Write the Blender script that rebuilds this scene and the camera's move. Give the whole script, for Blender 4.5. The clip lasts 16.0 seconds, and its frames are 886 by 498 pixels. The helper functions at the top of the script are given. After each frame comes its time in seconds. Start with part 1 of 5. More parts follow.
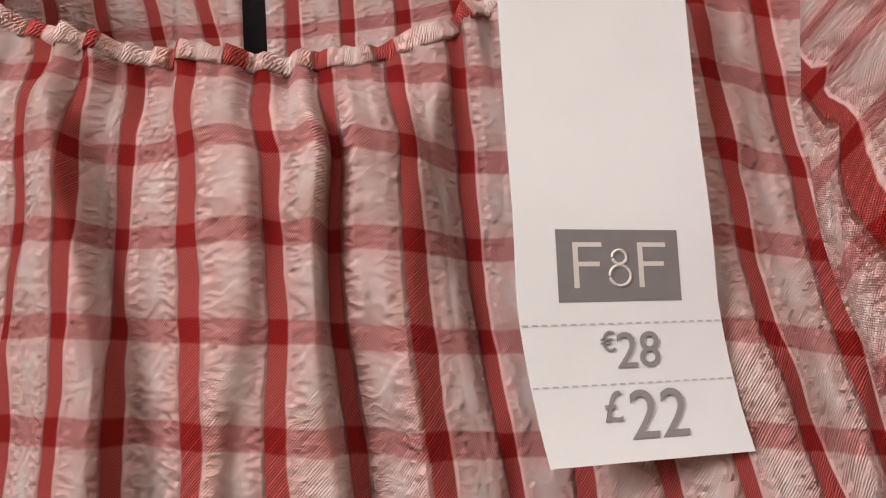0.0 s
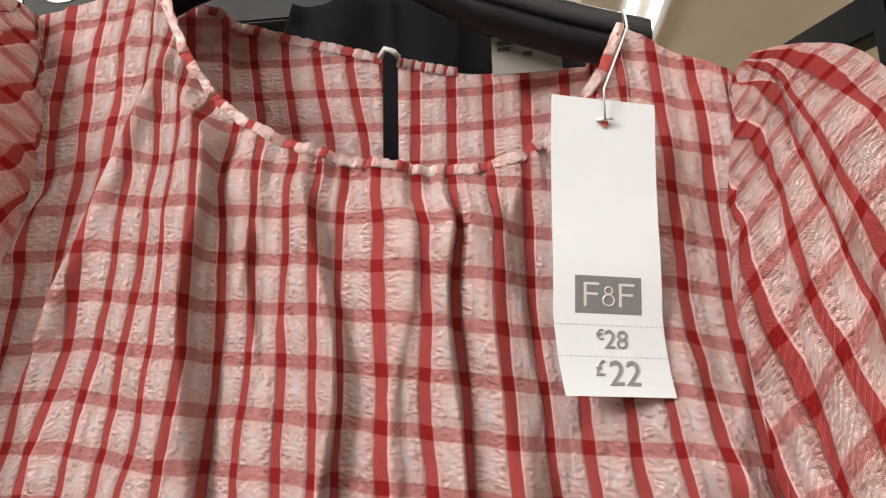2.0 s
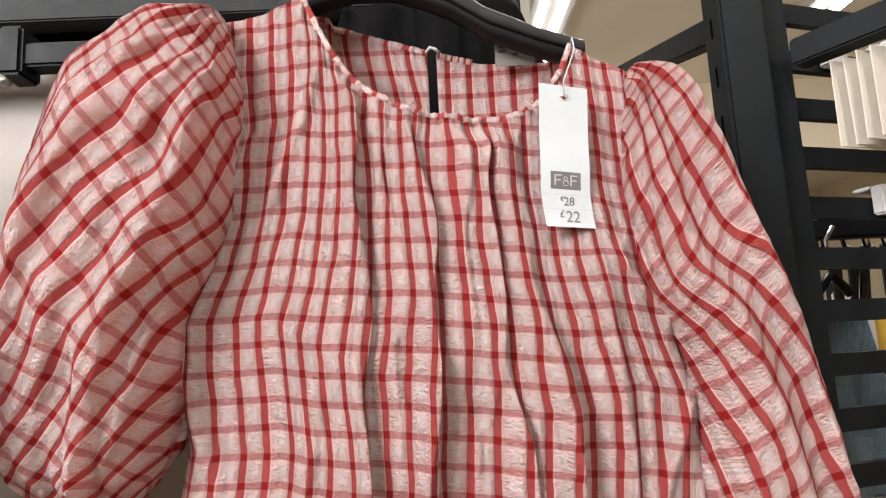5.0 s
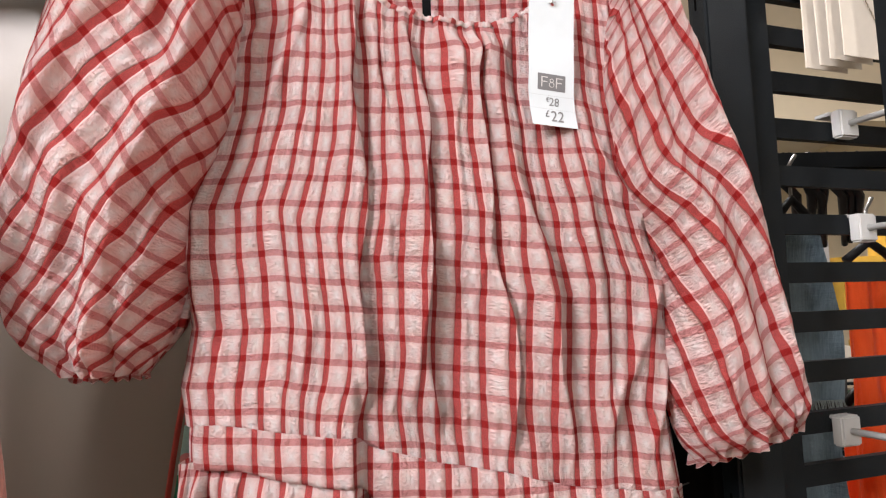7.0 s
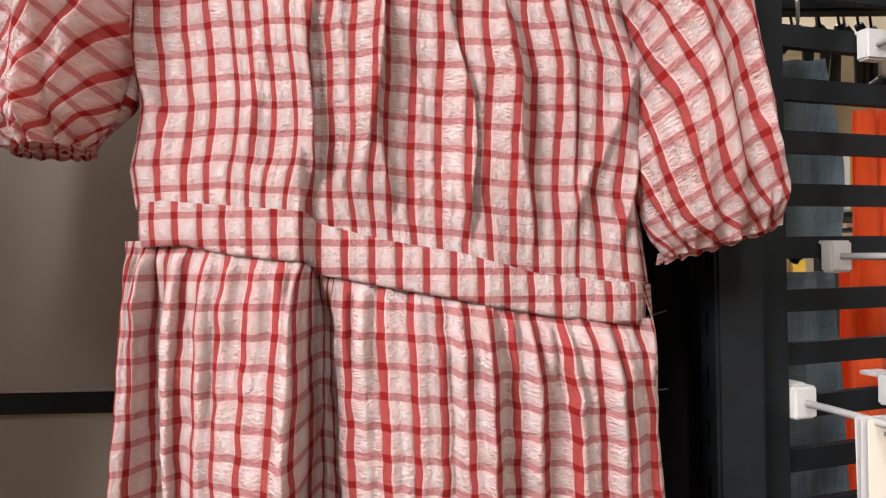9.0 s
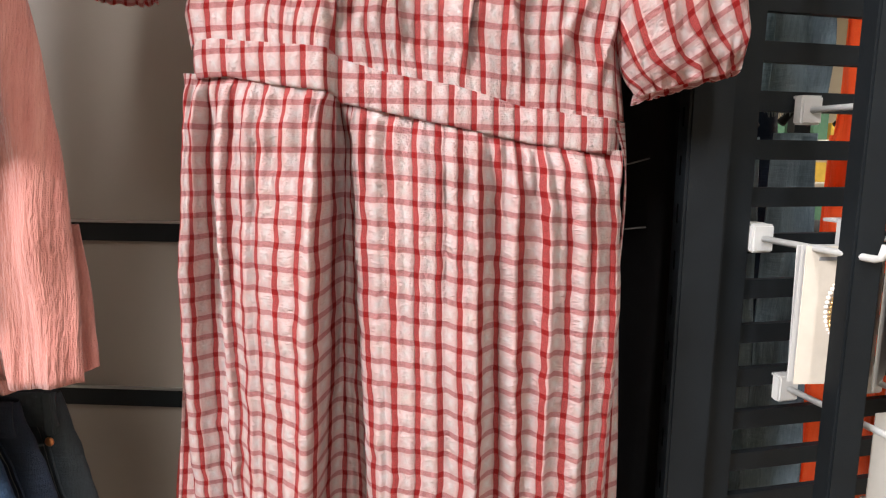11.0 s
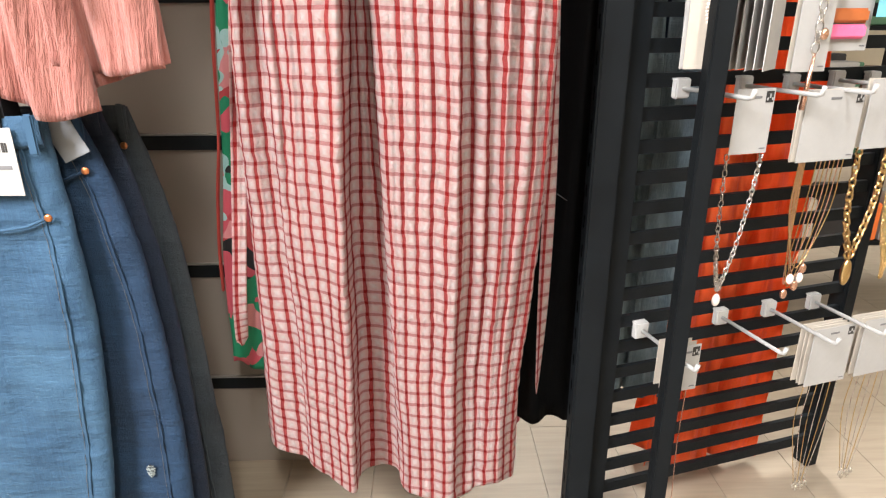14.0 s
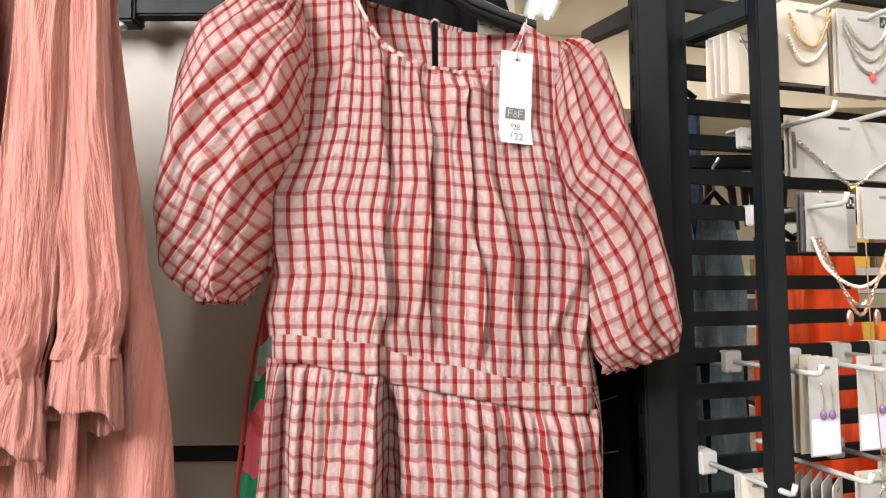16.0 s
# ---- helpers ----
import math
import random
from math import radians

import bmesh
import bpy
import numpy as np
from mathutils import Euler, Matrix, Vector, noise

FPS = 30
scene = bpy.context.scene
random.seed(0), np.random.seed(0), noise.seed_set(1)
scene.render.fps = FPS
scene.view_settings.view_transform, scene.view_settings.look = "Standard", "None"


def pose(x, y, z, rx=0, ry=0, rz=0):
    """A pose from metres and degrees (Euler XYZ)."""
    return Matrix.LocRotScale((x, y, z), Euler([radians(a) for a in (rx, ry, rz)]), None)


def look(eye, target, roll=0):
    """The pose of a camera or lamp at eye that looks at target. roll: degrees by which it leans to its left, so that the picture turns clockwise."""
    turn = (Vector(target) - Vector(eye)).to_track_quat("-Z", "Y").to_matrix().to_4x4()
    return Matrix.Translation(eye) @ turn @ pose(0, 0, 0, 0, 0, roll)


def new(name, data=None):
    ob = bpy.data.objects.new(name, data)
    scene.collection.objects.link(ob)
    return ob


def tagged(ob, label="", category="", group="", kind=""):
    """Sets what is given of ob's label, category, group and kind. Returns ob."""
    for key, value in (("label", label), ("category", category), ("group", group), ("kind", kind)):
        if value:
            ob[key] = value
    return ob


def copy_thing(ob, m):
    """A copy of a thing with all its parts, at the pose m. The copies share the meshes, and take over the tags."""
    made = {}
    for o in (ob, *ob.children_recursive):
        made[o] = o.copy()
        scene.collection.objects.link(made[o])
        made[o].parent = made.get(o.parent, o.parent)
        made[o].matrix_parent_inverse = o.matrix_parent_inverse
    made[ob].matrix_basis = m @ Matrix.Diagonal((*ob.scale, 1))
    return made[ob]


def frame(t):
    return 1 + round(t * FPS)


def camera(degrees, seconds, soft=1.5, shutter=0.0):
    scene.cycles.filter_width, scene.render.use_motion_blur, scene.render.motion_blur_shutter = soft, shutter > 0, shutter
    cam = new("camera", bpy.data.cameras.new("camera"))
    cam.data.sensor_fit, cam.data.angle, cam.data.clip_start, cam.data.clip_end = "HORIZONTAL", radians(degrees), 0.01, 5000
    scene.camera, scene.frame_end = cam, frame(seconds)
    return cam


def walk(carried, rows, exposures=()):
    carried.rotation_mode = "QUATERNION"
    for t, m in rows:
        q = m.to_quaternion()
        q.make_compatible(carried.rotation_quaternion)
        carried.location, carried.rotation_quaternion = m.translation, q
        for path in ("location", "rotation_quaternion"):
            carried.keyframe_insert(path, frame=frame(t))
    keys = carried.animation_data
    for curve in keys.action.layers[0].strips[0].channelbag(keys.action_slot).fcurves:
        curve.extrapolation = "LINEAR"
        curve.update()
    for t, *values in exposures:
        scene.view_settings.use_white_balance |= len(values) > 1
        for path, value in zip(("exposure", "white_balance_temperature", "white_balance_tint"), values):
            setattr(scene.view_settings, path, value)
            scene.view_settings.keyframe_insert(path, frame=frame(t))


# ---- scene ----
cam = camera(69.89, 16.0, soft=1.2, shutter=0.0)
PATH = [
    (0, (0.062, -0.135, 1.421), (-0.020, 1.831, 1.781), -5.13),
    (0.5, (0.061, -0.141, 1.421), (-0.026, 1.824, 1.782), -5.01),
    (1, (0.054, -0.171, 1.415), (-0.031, 1.788, 1.812), -3.66),
    (1.5, (0.048, -0.203, 1.414), (-0.113, 1.743, 1.847), -1.64),
    (2, (0.056, -0.249, 1.404), (-0.160, 1.691, 1.839), -1.16),
    (2.5, (0.057, -0.293, 1.389), (-0.188, 1.628, 1.888), -0.05),
    (3, (0.024, -0.352, 1.376), (-0.125, 1.583, 1.860), -0.32),
    (3.5, (0.010, -0.392, 1.353), (-0.005, 1.554, 1.814), -1.50),
    (4, (0.003, -0.437, 1.331), (0.011, 1.526, 1.716), -2.04),
    (4.2, (-0.004, -0.456, 1.328), (0.020, 1.516, 1.660), -2.74),
    (6.3, (-0.027, -0.506, 1.283), (0.058, 1.475, 1.545), -1.82),
    (6.5, (-0.033, -0.511, 1.276), (0.069, 1.474, 1.499), -1.59),
    (7, (-0.033, -0.515, 1.253), (0.082, 1.472, 1.444), -1.88),
    (7.5, (0.001, -0.503, 1.221), (0.061, 1.490, 1.371), -2.11),
    (8, (0.023, -0.490, 1.197), (0.037, 1.507, 1.300), -1.85),
    (8.5, (0.039, -0.487, 1.179), (0.028, 1.512, 1.228), -1.94),
    (9, (0.017, -0.483, 1.127), (0.057, 1.517, 1.142), -0.85),
    (9.2, (0.024, -0.482, 1.115), (0.044, 1.518, 1.134), -0.81),
    (11.3, (0.056, -0.614, 1.048), (-0.043, 1.350, 0.682), 0.65),
    (11.5, (0.037, -0.634, 1.029), (-0.030, 1.324, 0.623), 1.07),
    (12, (0.011, -0.704, 0.977), (-0.017, 1.241, 0.510), 0.60),
    (12.5, (-0.002, -0.763, 0.942), (0.009, 1.149, 0.354), 0.28),
    (13, (0.014, -0.807, 0.933), (0.065, 1.070, 0.246), 0.28),
    (13.5, (0.019, -0.838, 0.926), (0.072, 1.022, 0.195), 0.21),
    (14, (0.016, -0.863, 0.917), (0.072, 1.013, 0.229), -0.15),
    (14.5, (0.004, -0.878, 0.991), (0.091, 1.080, 0.589), 0.46),
    (14.7, (0.010, -0.875, 1.039), (0.077, 1.097, 0.709), 0.29),
    (15, (0.017, -0.877, 1.091), (0.059, 1.114, 0.900), 0.28),
    (15.3, (0.010, -0.865, 1.158), (0.045, 1.130, 1.010), -0.38),
    (15.5, (0.004, -0.858, 1.189), (0.018, 1.141, 1.121), 0.08),
    (16, (-0.006, -0.777, 1.226), (0.012, 1.220, 1.345), -0.41),
]
walk(cam, [(t, look(eye, target, roll)) for t, eye, target, roll in PATH], exposures=[(0, -0.76, 7100, 21), (1.5, -0.48, 6850, 17), (3, -0.30, 6650, 10), (4.2, -0.24, 6500, 10), (6.3, -0.20, 6300, 13), (9.2, 0.05, 6300, 13), (11.3, 0.17, 6200, 10), (13.5, 0.34, 6200, 9), (14.5, 0.27, 6350, 10), (16, 0.0, 6400, 9)])

# ---- world and large lights ----
world = bpy.data.worlds.new("shop_ambient")
scene.world = world
world.use_nodes = True
world.node_tree.nodes["Background"].inputs["Color"].default_value = (1.0, 0.95, 0.89, 1)
world.node_tree.nodes["Background"].inputs["Strength"].default_value = 0.25


def area(name, place, target, sx, sy, watts, colour):
    data = bpy.data.lights.new(name, "AREA")
    data.shape, data.size, data.size_y, data.energy, data.color = "RECTANGLE", sx, sy, watts, colour
    ob = new(name, data)
    ob.matrix_world = look(place, target)
    return ob


WARM = (1.0, 0.96, 0.91)
# the strip at (0.85, 1.3) is unseen, added to brighten clothes behind the slats
STRIPS = [(-2.3, -1.6), (-2.3, 1.9), (0.3, -2.3), (1.9, -1.4), (0.85, 1.3), (0.80, 3.3), (2.6, 2.6), (2.6, 5.6), (-2.3, 5.0)]
for lx, ly in STRIPS:
    area("strip_lamp", (lx, ly, 3.28), (lx, ly, 0), 0.22, 1.5, {-1.6: 60, -2.3: 95, -1.4: 34, 1.3: 95}.get(ly, 48), WARM)
# key lamp added from the left to light the folds; no such source is seen
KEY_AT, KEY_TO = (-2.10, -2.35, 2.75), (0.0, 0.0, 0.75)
area("added_key_lamp", KEY_AT, KEY_TO, 1.0, 1.3, 295, (1.0, 0.96, 0.95))


# ---- material helpers ----
def mat(name):
    m = bpy.data.materials.new(name)
    m.use_nodes = True
    return m, m.node_tree, m.node_tree.nodes["Principled BSDF"]


def node(nt, kind, **values):
    n = nt.nodes.new(kind)
    for k, v in values.items():
        if k in n.inputs:
            n.inputs[k].default_value = v
    return n


def calc(nt, op, a, b=None, c=None, clamp=False):
    n = nt.nodes.new("ShaderNodeMath")
    n.operation, n.use_clamp = op, clamp
    for i, v in enumerate((a, b, c)):
        if v is None:
            continue
        if isinstance(v, (int, float)):
            n.inputs[i].default_value = v
        else:
            nt.links.new(v, n.inputs[i])
    return n.outputs[0]


def blend(nt, fac, a, b):
    n = nt.nodes.new("ShaderNodeMix")
    n.data_type = "RGBA"
    for sock, v in ((n.inputs[0], fac), (n.inputs[6], a), (n.inputs[7], b)):
        if isinstance(v, (int, float)):
            sock.default_value = v
        elif isinstance(v, tuple):
            sock.default_value = (*v, 1)
        else:
            nt.links.new(v, sock)
    return n.outputs[2]


def noise_tex(nt, scale, detail=3.0, rough=0.55, vector=None):
    n = node(nt, "ShaderNodeTexNoise", Scale=scale, Detail=detail, Roughness=rough)
    if vector is not None:
        nt.links.new(vector, n.inputs["Vector"])
    return n.outputs["Fac"]


def stretch(nt, coord, sx, sy, sz):
    m = node(nt, "ShaderNodeMapping")
    m.inputs["Scale"].default_value = (sx, sy, sz)
    nt.links.new(coord, m.inputs["Vector"])
    return m.outputs[0]


def ramp(nt, fac, lo, hi):
    n = nt.nodes.new("ShaderNodeMapRange")
    n.inputs[1].default_value, n.inputs[2].default_value = lo, hi
    nt.links.new(fac, n.inputs[0])
    return n.outputs[0]


def bump(nt, height, strength, distance):
    b = node(nt, "ShaderNodeBump", Strength=strength, Distance=distance)
    nt.links.new(height, b.inputs["Height"])
    return b.outputs[0]


def plain(name, colour, rough=0.6, metal=0.0, vary=0.12, scale=25.0, grain=0.0, grain_scale=400.0):
    """A painted or moulded surface with slight blotches and a fine grain."""
    m, nt, p = mat(name)
    co = nt.nodes.new("ShaderNodeTexCoord").outputs["Object"]
    f = noise_tex(nt, scale, 4.0, 0.6, co)
    dark = tuple(c * (1 - vary) for c in colour)
    light = tuple(min(1, c * (1 + vary)) for c in colour)
    nt.links.new(blend(nt, ramp(nt, f, 0.3, 0.7), dark, light), p.inputs["Base Color"])
    p.inputs["Metallic"].default_value = metal
    r = nt.nodes.new("ShaderNodeMapRange")
    r.inputs[3].default_value, r.inputs[4].default_value = max(0.05, rough - 0.12), min(1.0, rough + 0.12)
    nt.links.new(noise_tex(nt, scale * 3, 3.0, 0.6, co), r.inputs[0])
    nt.links.new(r.outputs[0], p.inputs["Roughness"])
    if grain:
        nt.links.new(bump(nt, noise_tex(nt, grain_scale, 2.0, 0.5, co), grain, 0.001), p.inputs["Normal"])
    return m


PITCH = 0.0205


def make_check():
    """Red and white seersucker check; the UV map is in metres of cloth."""
    m, nt, p = mat("red_white_check")
    uv = nt.nodes.new("ShaderNodeUVMap").outputs[0]
    xyz = nt.nodes.new("ShaderNodeSeparateXYZ")
    nt.links.new(uv, xyz.inputs[0])
    wob = noise_tex(nt, 90, 2.0, 0.5, uv)
    u = calc(nt, "ADD", xyz.outputs[0], calc(nt, "MULTIPLY", calc(nt, "SUBTRACT", wob, 0.5), 0.0016))
    v = calc(nt, "ADD", xyz.outputs[1], calc(nt, "MULTIPLY", calc(nt, "SUBTRACT", noise_tex(nt, 75, 2.0, 0.5, uv), 0.5), 0.0018))

    def stripe(s, width, soft):
        d = calc(nt, "ABSOLUTE", calc(nt, "SUBTRACT", calc(nt, "FRACT", calc(nt, "DIVIDE", s, PITCH)), 0.5))
        r = nt.nodes.new("ShaderNodeMapRange")
        r.inputs[1].default_value, r.inputs[2].default_value = width / PITCH / 2 - soft, width / PITCH / 2 + soft
        r.inputs[3].default_value, r.inputs[4].default_value = 1.0, 0.0
        nt.links.new(d, r.inputs[0])
        return r.outputs[0], d

    warp, du = stripe(u, 0.0051, 0.010)
    weft, dv = stripe(v, 0.0052, 0.014)
    # fine threads, seen as a twill grain in the red stripes
    thread = calc(nt, "MULTIPLY_ADD", calc(nt, "SINE", calc(nt, "MULTIPLY", calc(nt, "ADD", xyz.outputs[0], xyz.outputs[1]), 9000.0)), 0.5, 0.5)
    blotch = noise_tex(nt, 300, 2.0, 0.6, uv)
    white = blend(nt, ramp(nt, noise_tex(nt, 55, 3.0, 0.6, uv), 0.35, 0.7), (0.92, 0.83, 0.82), (0.97, 0.94, 0.935))
    cream = ramp(nt, noise_tex(nt, 34, 2.0, 0.5, uv), 0.50, 0.68)
    white = blend(nt, calc(nt, "MULTIPLY", cream, 0.20), white, (0.90, 0.79, 0.62))
    # dye tints the flat cloth beside the stripes, deepened to paint in pink bounce between folds; the puckered middle
    # stays white
    eu, ev = ramp(nt, du, 0.47, 0.22), ramp(nt, dv, 0.46, 0.20)
    tint = calc(nt, "MAXIMUM", eu, calc(nt, "MULTIPLY", ev, 0.75))
    tint = calc(nt, "ADD", tint, calc(nt, "MULTIPLY", calc(nt, "SUBTRACT", noise_tex(nt, 210, 3.0, 0.6, uv), 0.5), 0.9))
    white = blend(nt, calc(nt, "MULTIPLY", calc(nt, "MAXIMUM", tint, 0.0), 0.48, clamp=True), white, (0.88, 0.42, 0.385))
    weft_c = blend(nt, calc(nt, "MULTIPLY_ADD", thread, 0.6, calc(nt, "MULTIPLY", blotch, 0.4)), (0.42, 0.050, 0.055), (0.84, 0.34, 0.335))
    warp_c = blend(nt, thread, (0.32, 0.006, 0.007), (0.78, 0.085, 0.078))
    both_c = blend(nt, thread, (0.28, 0.004, 0.005), (0.48, 0.020, 0.018))
    white = blend(nt, calc(nt, "MULTIPLY", thread, 0.12), white, (0.76, 0.50, 0.48))
    base = blend(nt, calc(nt, "MULTIPLY", weft, 0.72), white, weft_c)
    base = blend(nt, calc(nt, "MULTIPLY", warp, 0.89), base, warp_c)
    base = blend(nt, calc(nt, "MULTIPLY", calc(nt, "MULTIPLY", warp, weft), 0.85), base, both_c)
    nt.links.new(base, p.inputs["Base Color"])
    p.inputs["Roughness"].default_value = 0.85
    p.inputs["Specular IOR Level"].default_value = 0.15
    # puckers: short dimples in rows beside the tight stripes, the middle of each band smoother
    dimple = node(nt, "ShaderNodeTexVoronoi", Scale=1.0)
    dimple.feature, dimple.inputs["Randomness"].default_value = "F1", 0.9
    shake = nt.nodes.new("ShaderNodeVectorMath")
    shake.operation = "MULTIPLY_ADD"
    swirl = node(nt, "ShaderNodeTexNoise", Scale=260.0, Detail=2.0)
    nt.links.new(uv, swirl.inputs["Vector"])
    nt.links.new(swirl.outputs["Color"], shake.inputs[0])
    shake.inputs[1].default_value = (0.0022, 0.0018, 0.0)
    nt.links.new(uv, shake.inputs[2])
    nt.links.new(stretch(nt, shake.outputs[0], 300, 520, 1), dimple.inputs["Vector"])
    crinkle = noise_tex(nt, 1.0, 2.0, 0.6, stretch(nt, uv, 420, 900, 1))
    pucker = calc(nt, "ADD", calc(nt, "MULTIPLY", dimple.outputs["Distance"], 0.80), calc(nt, "MULTIPLY", crinkle, 0.70))
    flat = calc(nt, "MULTIPLY", calc(nt, "SUBTRACT", 1.0, calc(nt, "MULTIPLY", warp, 0.9)), ramp(nt, du, 0.11, 0.17))
    rows = calc(nt, "SUBTRACT", 1.0, calc(nt, "MULTIPLY", ramp(nt, du, 0.30, 0.44), 0.55))
    h = calc(nt, "MULTIPLY", pucker, calc(nt, "MULTIPLY", flat, rows))
    h = calc(nt, "ADD", h, calc(nt, "MULTIPLY", noise_tex(nt, 85, 3.0, 0.5, uv), 0.7))
    # each white square stands up like a small cushion between the tight stripes
    cushion = calc(nt, "MULTIPLY", ramp(nt, du, 0.12, 0.36), ramp(nt, dv, 0.10, 0.34))
    h = calc(nt, "ADD", h, calc(nt, "MULTIPLY", calc(nt, "MULTIPLY", cushion, calc(nt, "ADD", noise_tex(nt, 120, 2.0, 0.5, uv), 0.35)), 0.80))
    weave = calc(nt, "MULTIPLY", calc(nt, "SINE", calc(nt, "MULTIPLY", xyz.outputs[0], 11000.0)), calc(nt, "SINE", calc(nt, "MULTIPLY", xyz.outputs[1], 11000.0)))
    h = calc(nt, "ADD", h, calc(nt, "MULTIPLY", weave, 0.05))
    h = calc(nt, "ADD", h, calc(nt, "MULTIPLY", thread, 0.09))
    nrm = bump(nt, h, 1.0, 0.0066)
    nt.links.new(nrm, p.inputs["Normal"])
    tr = nt.nodes.new("ShaderNodeBsdfTranslucent")
    # light through the cloth takes up its dye, plus an added pink to redden shaded folds
    rosy_dye = nt.nodes.new("ShaderNodeMix")
    rosy_dye.data_type, rosy_dye.blend_type = "RGBA", "MULTIPLY"
    rosy_dye.inputs[0].default_value, rosy_dye.inputs[7].default_value = 1.0, (1.0, 0.70, 0.66, 1)
    nt.links.new(base, rosy_dye.inputs[6])
    nt.links.new(rosy_dye.outputs[2], tr.inputs["Color"])
    nt.links.new(nrm, tr.inputs["Normal"])
    mx = nt.nodes.new("ShaderNodeMixShader")
    mx.inputs[0].default_value = 0.42
    nt.links.new(p.outputs[0], mx.inputs[1])
    nt.links.new(tr.outputs[0], mx.inputs[2])
    nt.links.new(mx.outputs[0], nt.nodes["Material Output"].inputs["Surface"])
    return m


def make_crinkle(name, colour, deep, through_light=0.0):
    """Crinkled cotton gauze: long vertical creases, their shade also put into the colour."""
    m, nt, p = mat(name)
    uv = nt.nodes.new("ShaderNodeUVMap").outputs[0]
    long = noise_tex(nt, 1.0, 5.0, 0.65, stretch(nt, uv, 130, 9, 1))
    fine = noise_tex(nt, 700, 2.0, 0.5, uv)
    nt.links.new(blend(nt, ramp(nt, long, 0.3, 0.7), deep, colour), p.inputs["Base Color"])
    p.inputs["Roughness"].default_value = 0.9
    p.inputs["Sheen Weight"].default_value = 0.2
    h = calc(nt, "ADD", calc(nt, "ADD", long, calc(nt, "MULTIPLY", noise_tex(nt, 1.0, 4.0, 0.6, stretch(nt, uv, 48, 14, 1)), 1.3)), calc(nt, "MULTIPLY", fine, 0.08))
    nt.links.new(bump(nt, h, 1.0, 0.008), p.inputs["Normal"])
    if through_light:
        tr = nt.nodes.new("ShaderNodeBsdfTranslucent")
        tr.inputs["Color"].default_value = (*colour, 1)
        mx = nt.nodes.new("ShaderNodeMixShader")
        mx.inputs[0].default_value = through_light
        nt.links.new(p.outputs[0], mx.inputs[1])
        nt.links.new(tr.outputs[0], mx.inputs[2])
        nt.links.new(mx.outputs[0], nt.nodes["Material Output"].inputs["Surface"])
    return m


def make_denim(name, colour, worn):
    m, nt, p = mat(name)
    uv = nt.nodes.new("ShaderNodeUVMap").outputs[0]
    big = noise_tex(nt, 1.0, 4.0, 0.6, stretch(nt, uv, 9, 4, 1))
    slub = noise_tex(nt, 1.0, 3.0, 0.7, stretch(nt, uv, 900, 60, 1))
    c = blend(nt, ramp(nt, big, 0.35, 0.7), colour, worn)
    c = blend(nt, calc(nt, "MULTIPLY", ramp(nt, slub, 0.45, 0.75), 0.35), c, tuple(min(1, w * 1.5) for w in worn))
    streak = noise_tex(nt, 1.0, 5.0, 0.7, stretch(nt, uv, 260, 7, 1))
    c = blend(nt, calc(nt, "MULTIPLY", ramp(nt, streak, 0.40, 0.70), 0.30), c, tuple(w * 1.35 for w in worn))
    whisk = noise_tex(nt, 1.0, 4.0, 0.65, stretch(nt, uv, 10, 46, 1))
    c = blend(nt, calc(nt, "MULTIPLY", ramp(nt, whisk, 0.50, 0.78), 0.16), c, tuple(min(1, w * 1.6) for w in worn))
    nt.links.new(c, p.inputs["Base Color"])
    p.inputs["Roughness"].default_value = 0.88
    h = calc(nt, "ADD", calc(nt, "MULTIPLY", slub, 0.4), noise_tex(nt, 30, 3.0, 0.6, uv))
    h = calc(nt, "ADD", h, calc(nt, "MULTIPLY", whisk, 1.6))
    nt.links.new(bump(nt, h, 0.8, 0.004), p.inputs["Normal"])
    return m


def make_print():
    """Swirling green, pink, black and pale blue print."""
    m, nt, p = mat("swirl_print")
    uv = nt.nodes.new("ShaderNodeUVMap").outputs[0]
    warp = node(nt, "ShaderNodeTexNoise", Scale=14.0, Detail=1.0)
    nt.links.new(uv, warp.inputs["Vector"])
    vor = node(nt, "ShaderNodeTexVoronoi", Scale=17.0)
    vadd = nt.nodes.new("ShaderNodeMixRGB")
    vadd.inputs[0].default_value = 0.18
    nt.links.new(uv, vadd.inputs[1])
    nt.links.new(warp.outputs["Color"], vadd.inputs[2])
    nt.links.new(vadd.outputs[0], vor.inputs["Vector"])
    sep = nt.nodes.new("ShaderNodeSeparateColor")
    nt.links.new(vor.outputs["Color"], sep.inputs[0])
    cr = nt.nodes.new("ShaderNodeValToRGB")
    cr.color_ramp.interpolation = "CONSTANT"
    stops = [(0.0, (0.55, 0.09, 0.13)), (0.22, (0.01, 0.22, 0.11)), (0.42, (0.33, 0.55, 0.56)), (0.58, (0.012, 0.012, 0.014)), (0.7, (0.62, 0.25, 0.27)), (0.86, (0.42, 0.05, 0.06))]
    while len(cr.color_ramp.elements) < len(stops):
        cr.color_ramp.elements.new(0.5)
    for e, (pos, col) in zip(cr.color_ramp.elements, stops):
        e.position, e.color = pos, (*col, 1)
    nt.links.new(sep.outputs[0], cr.inputs[0])
    nt.links.new(cr.outputs[0], p.inputs["Base Color"])
    p.inputs["Roughness"].default_value = 0.75
    nt.links.new(bump(nt, noise_tex(nt, 60, 3.0, 0.5, uv), 0.3, 0.002), p.inputs["Normal"])
    return m


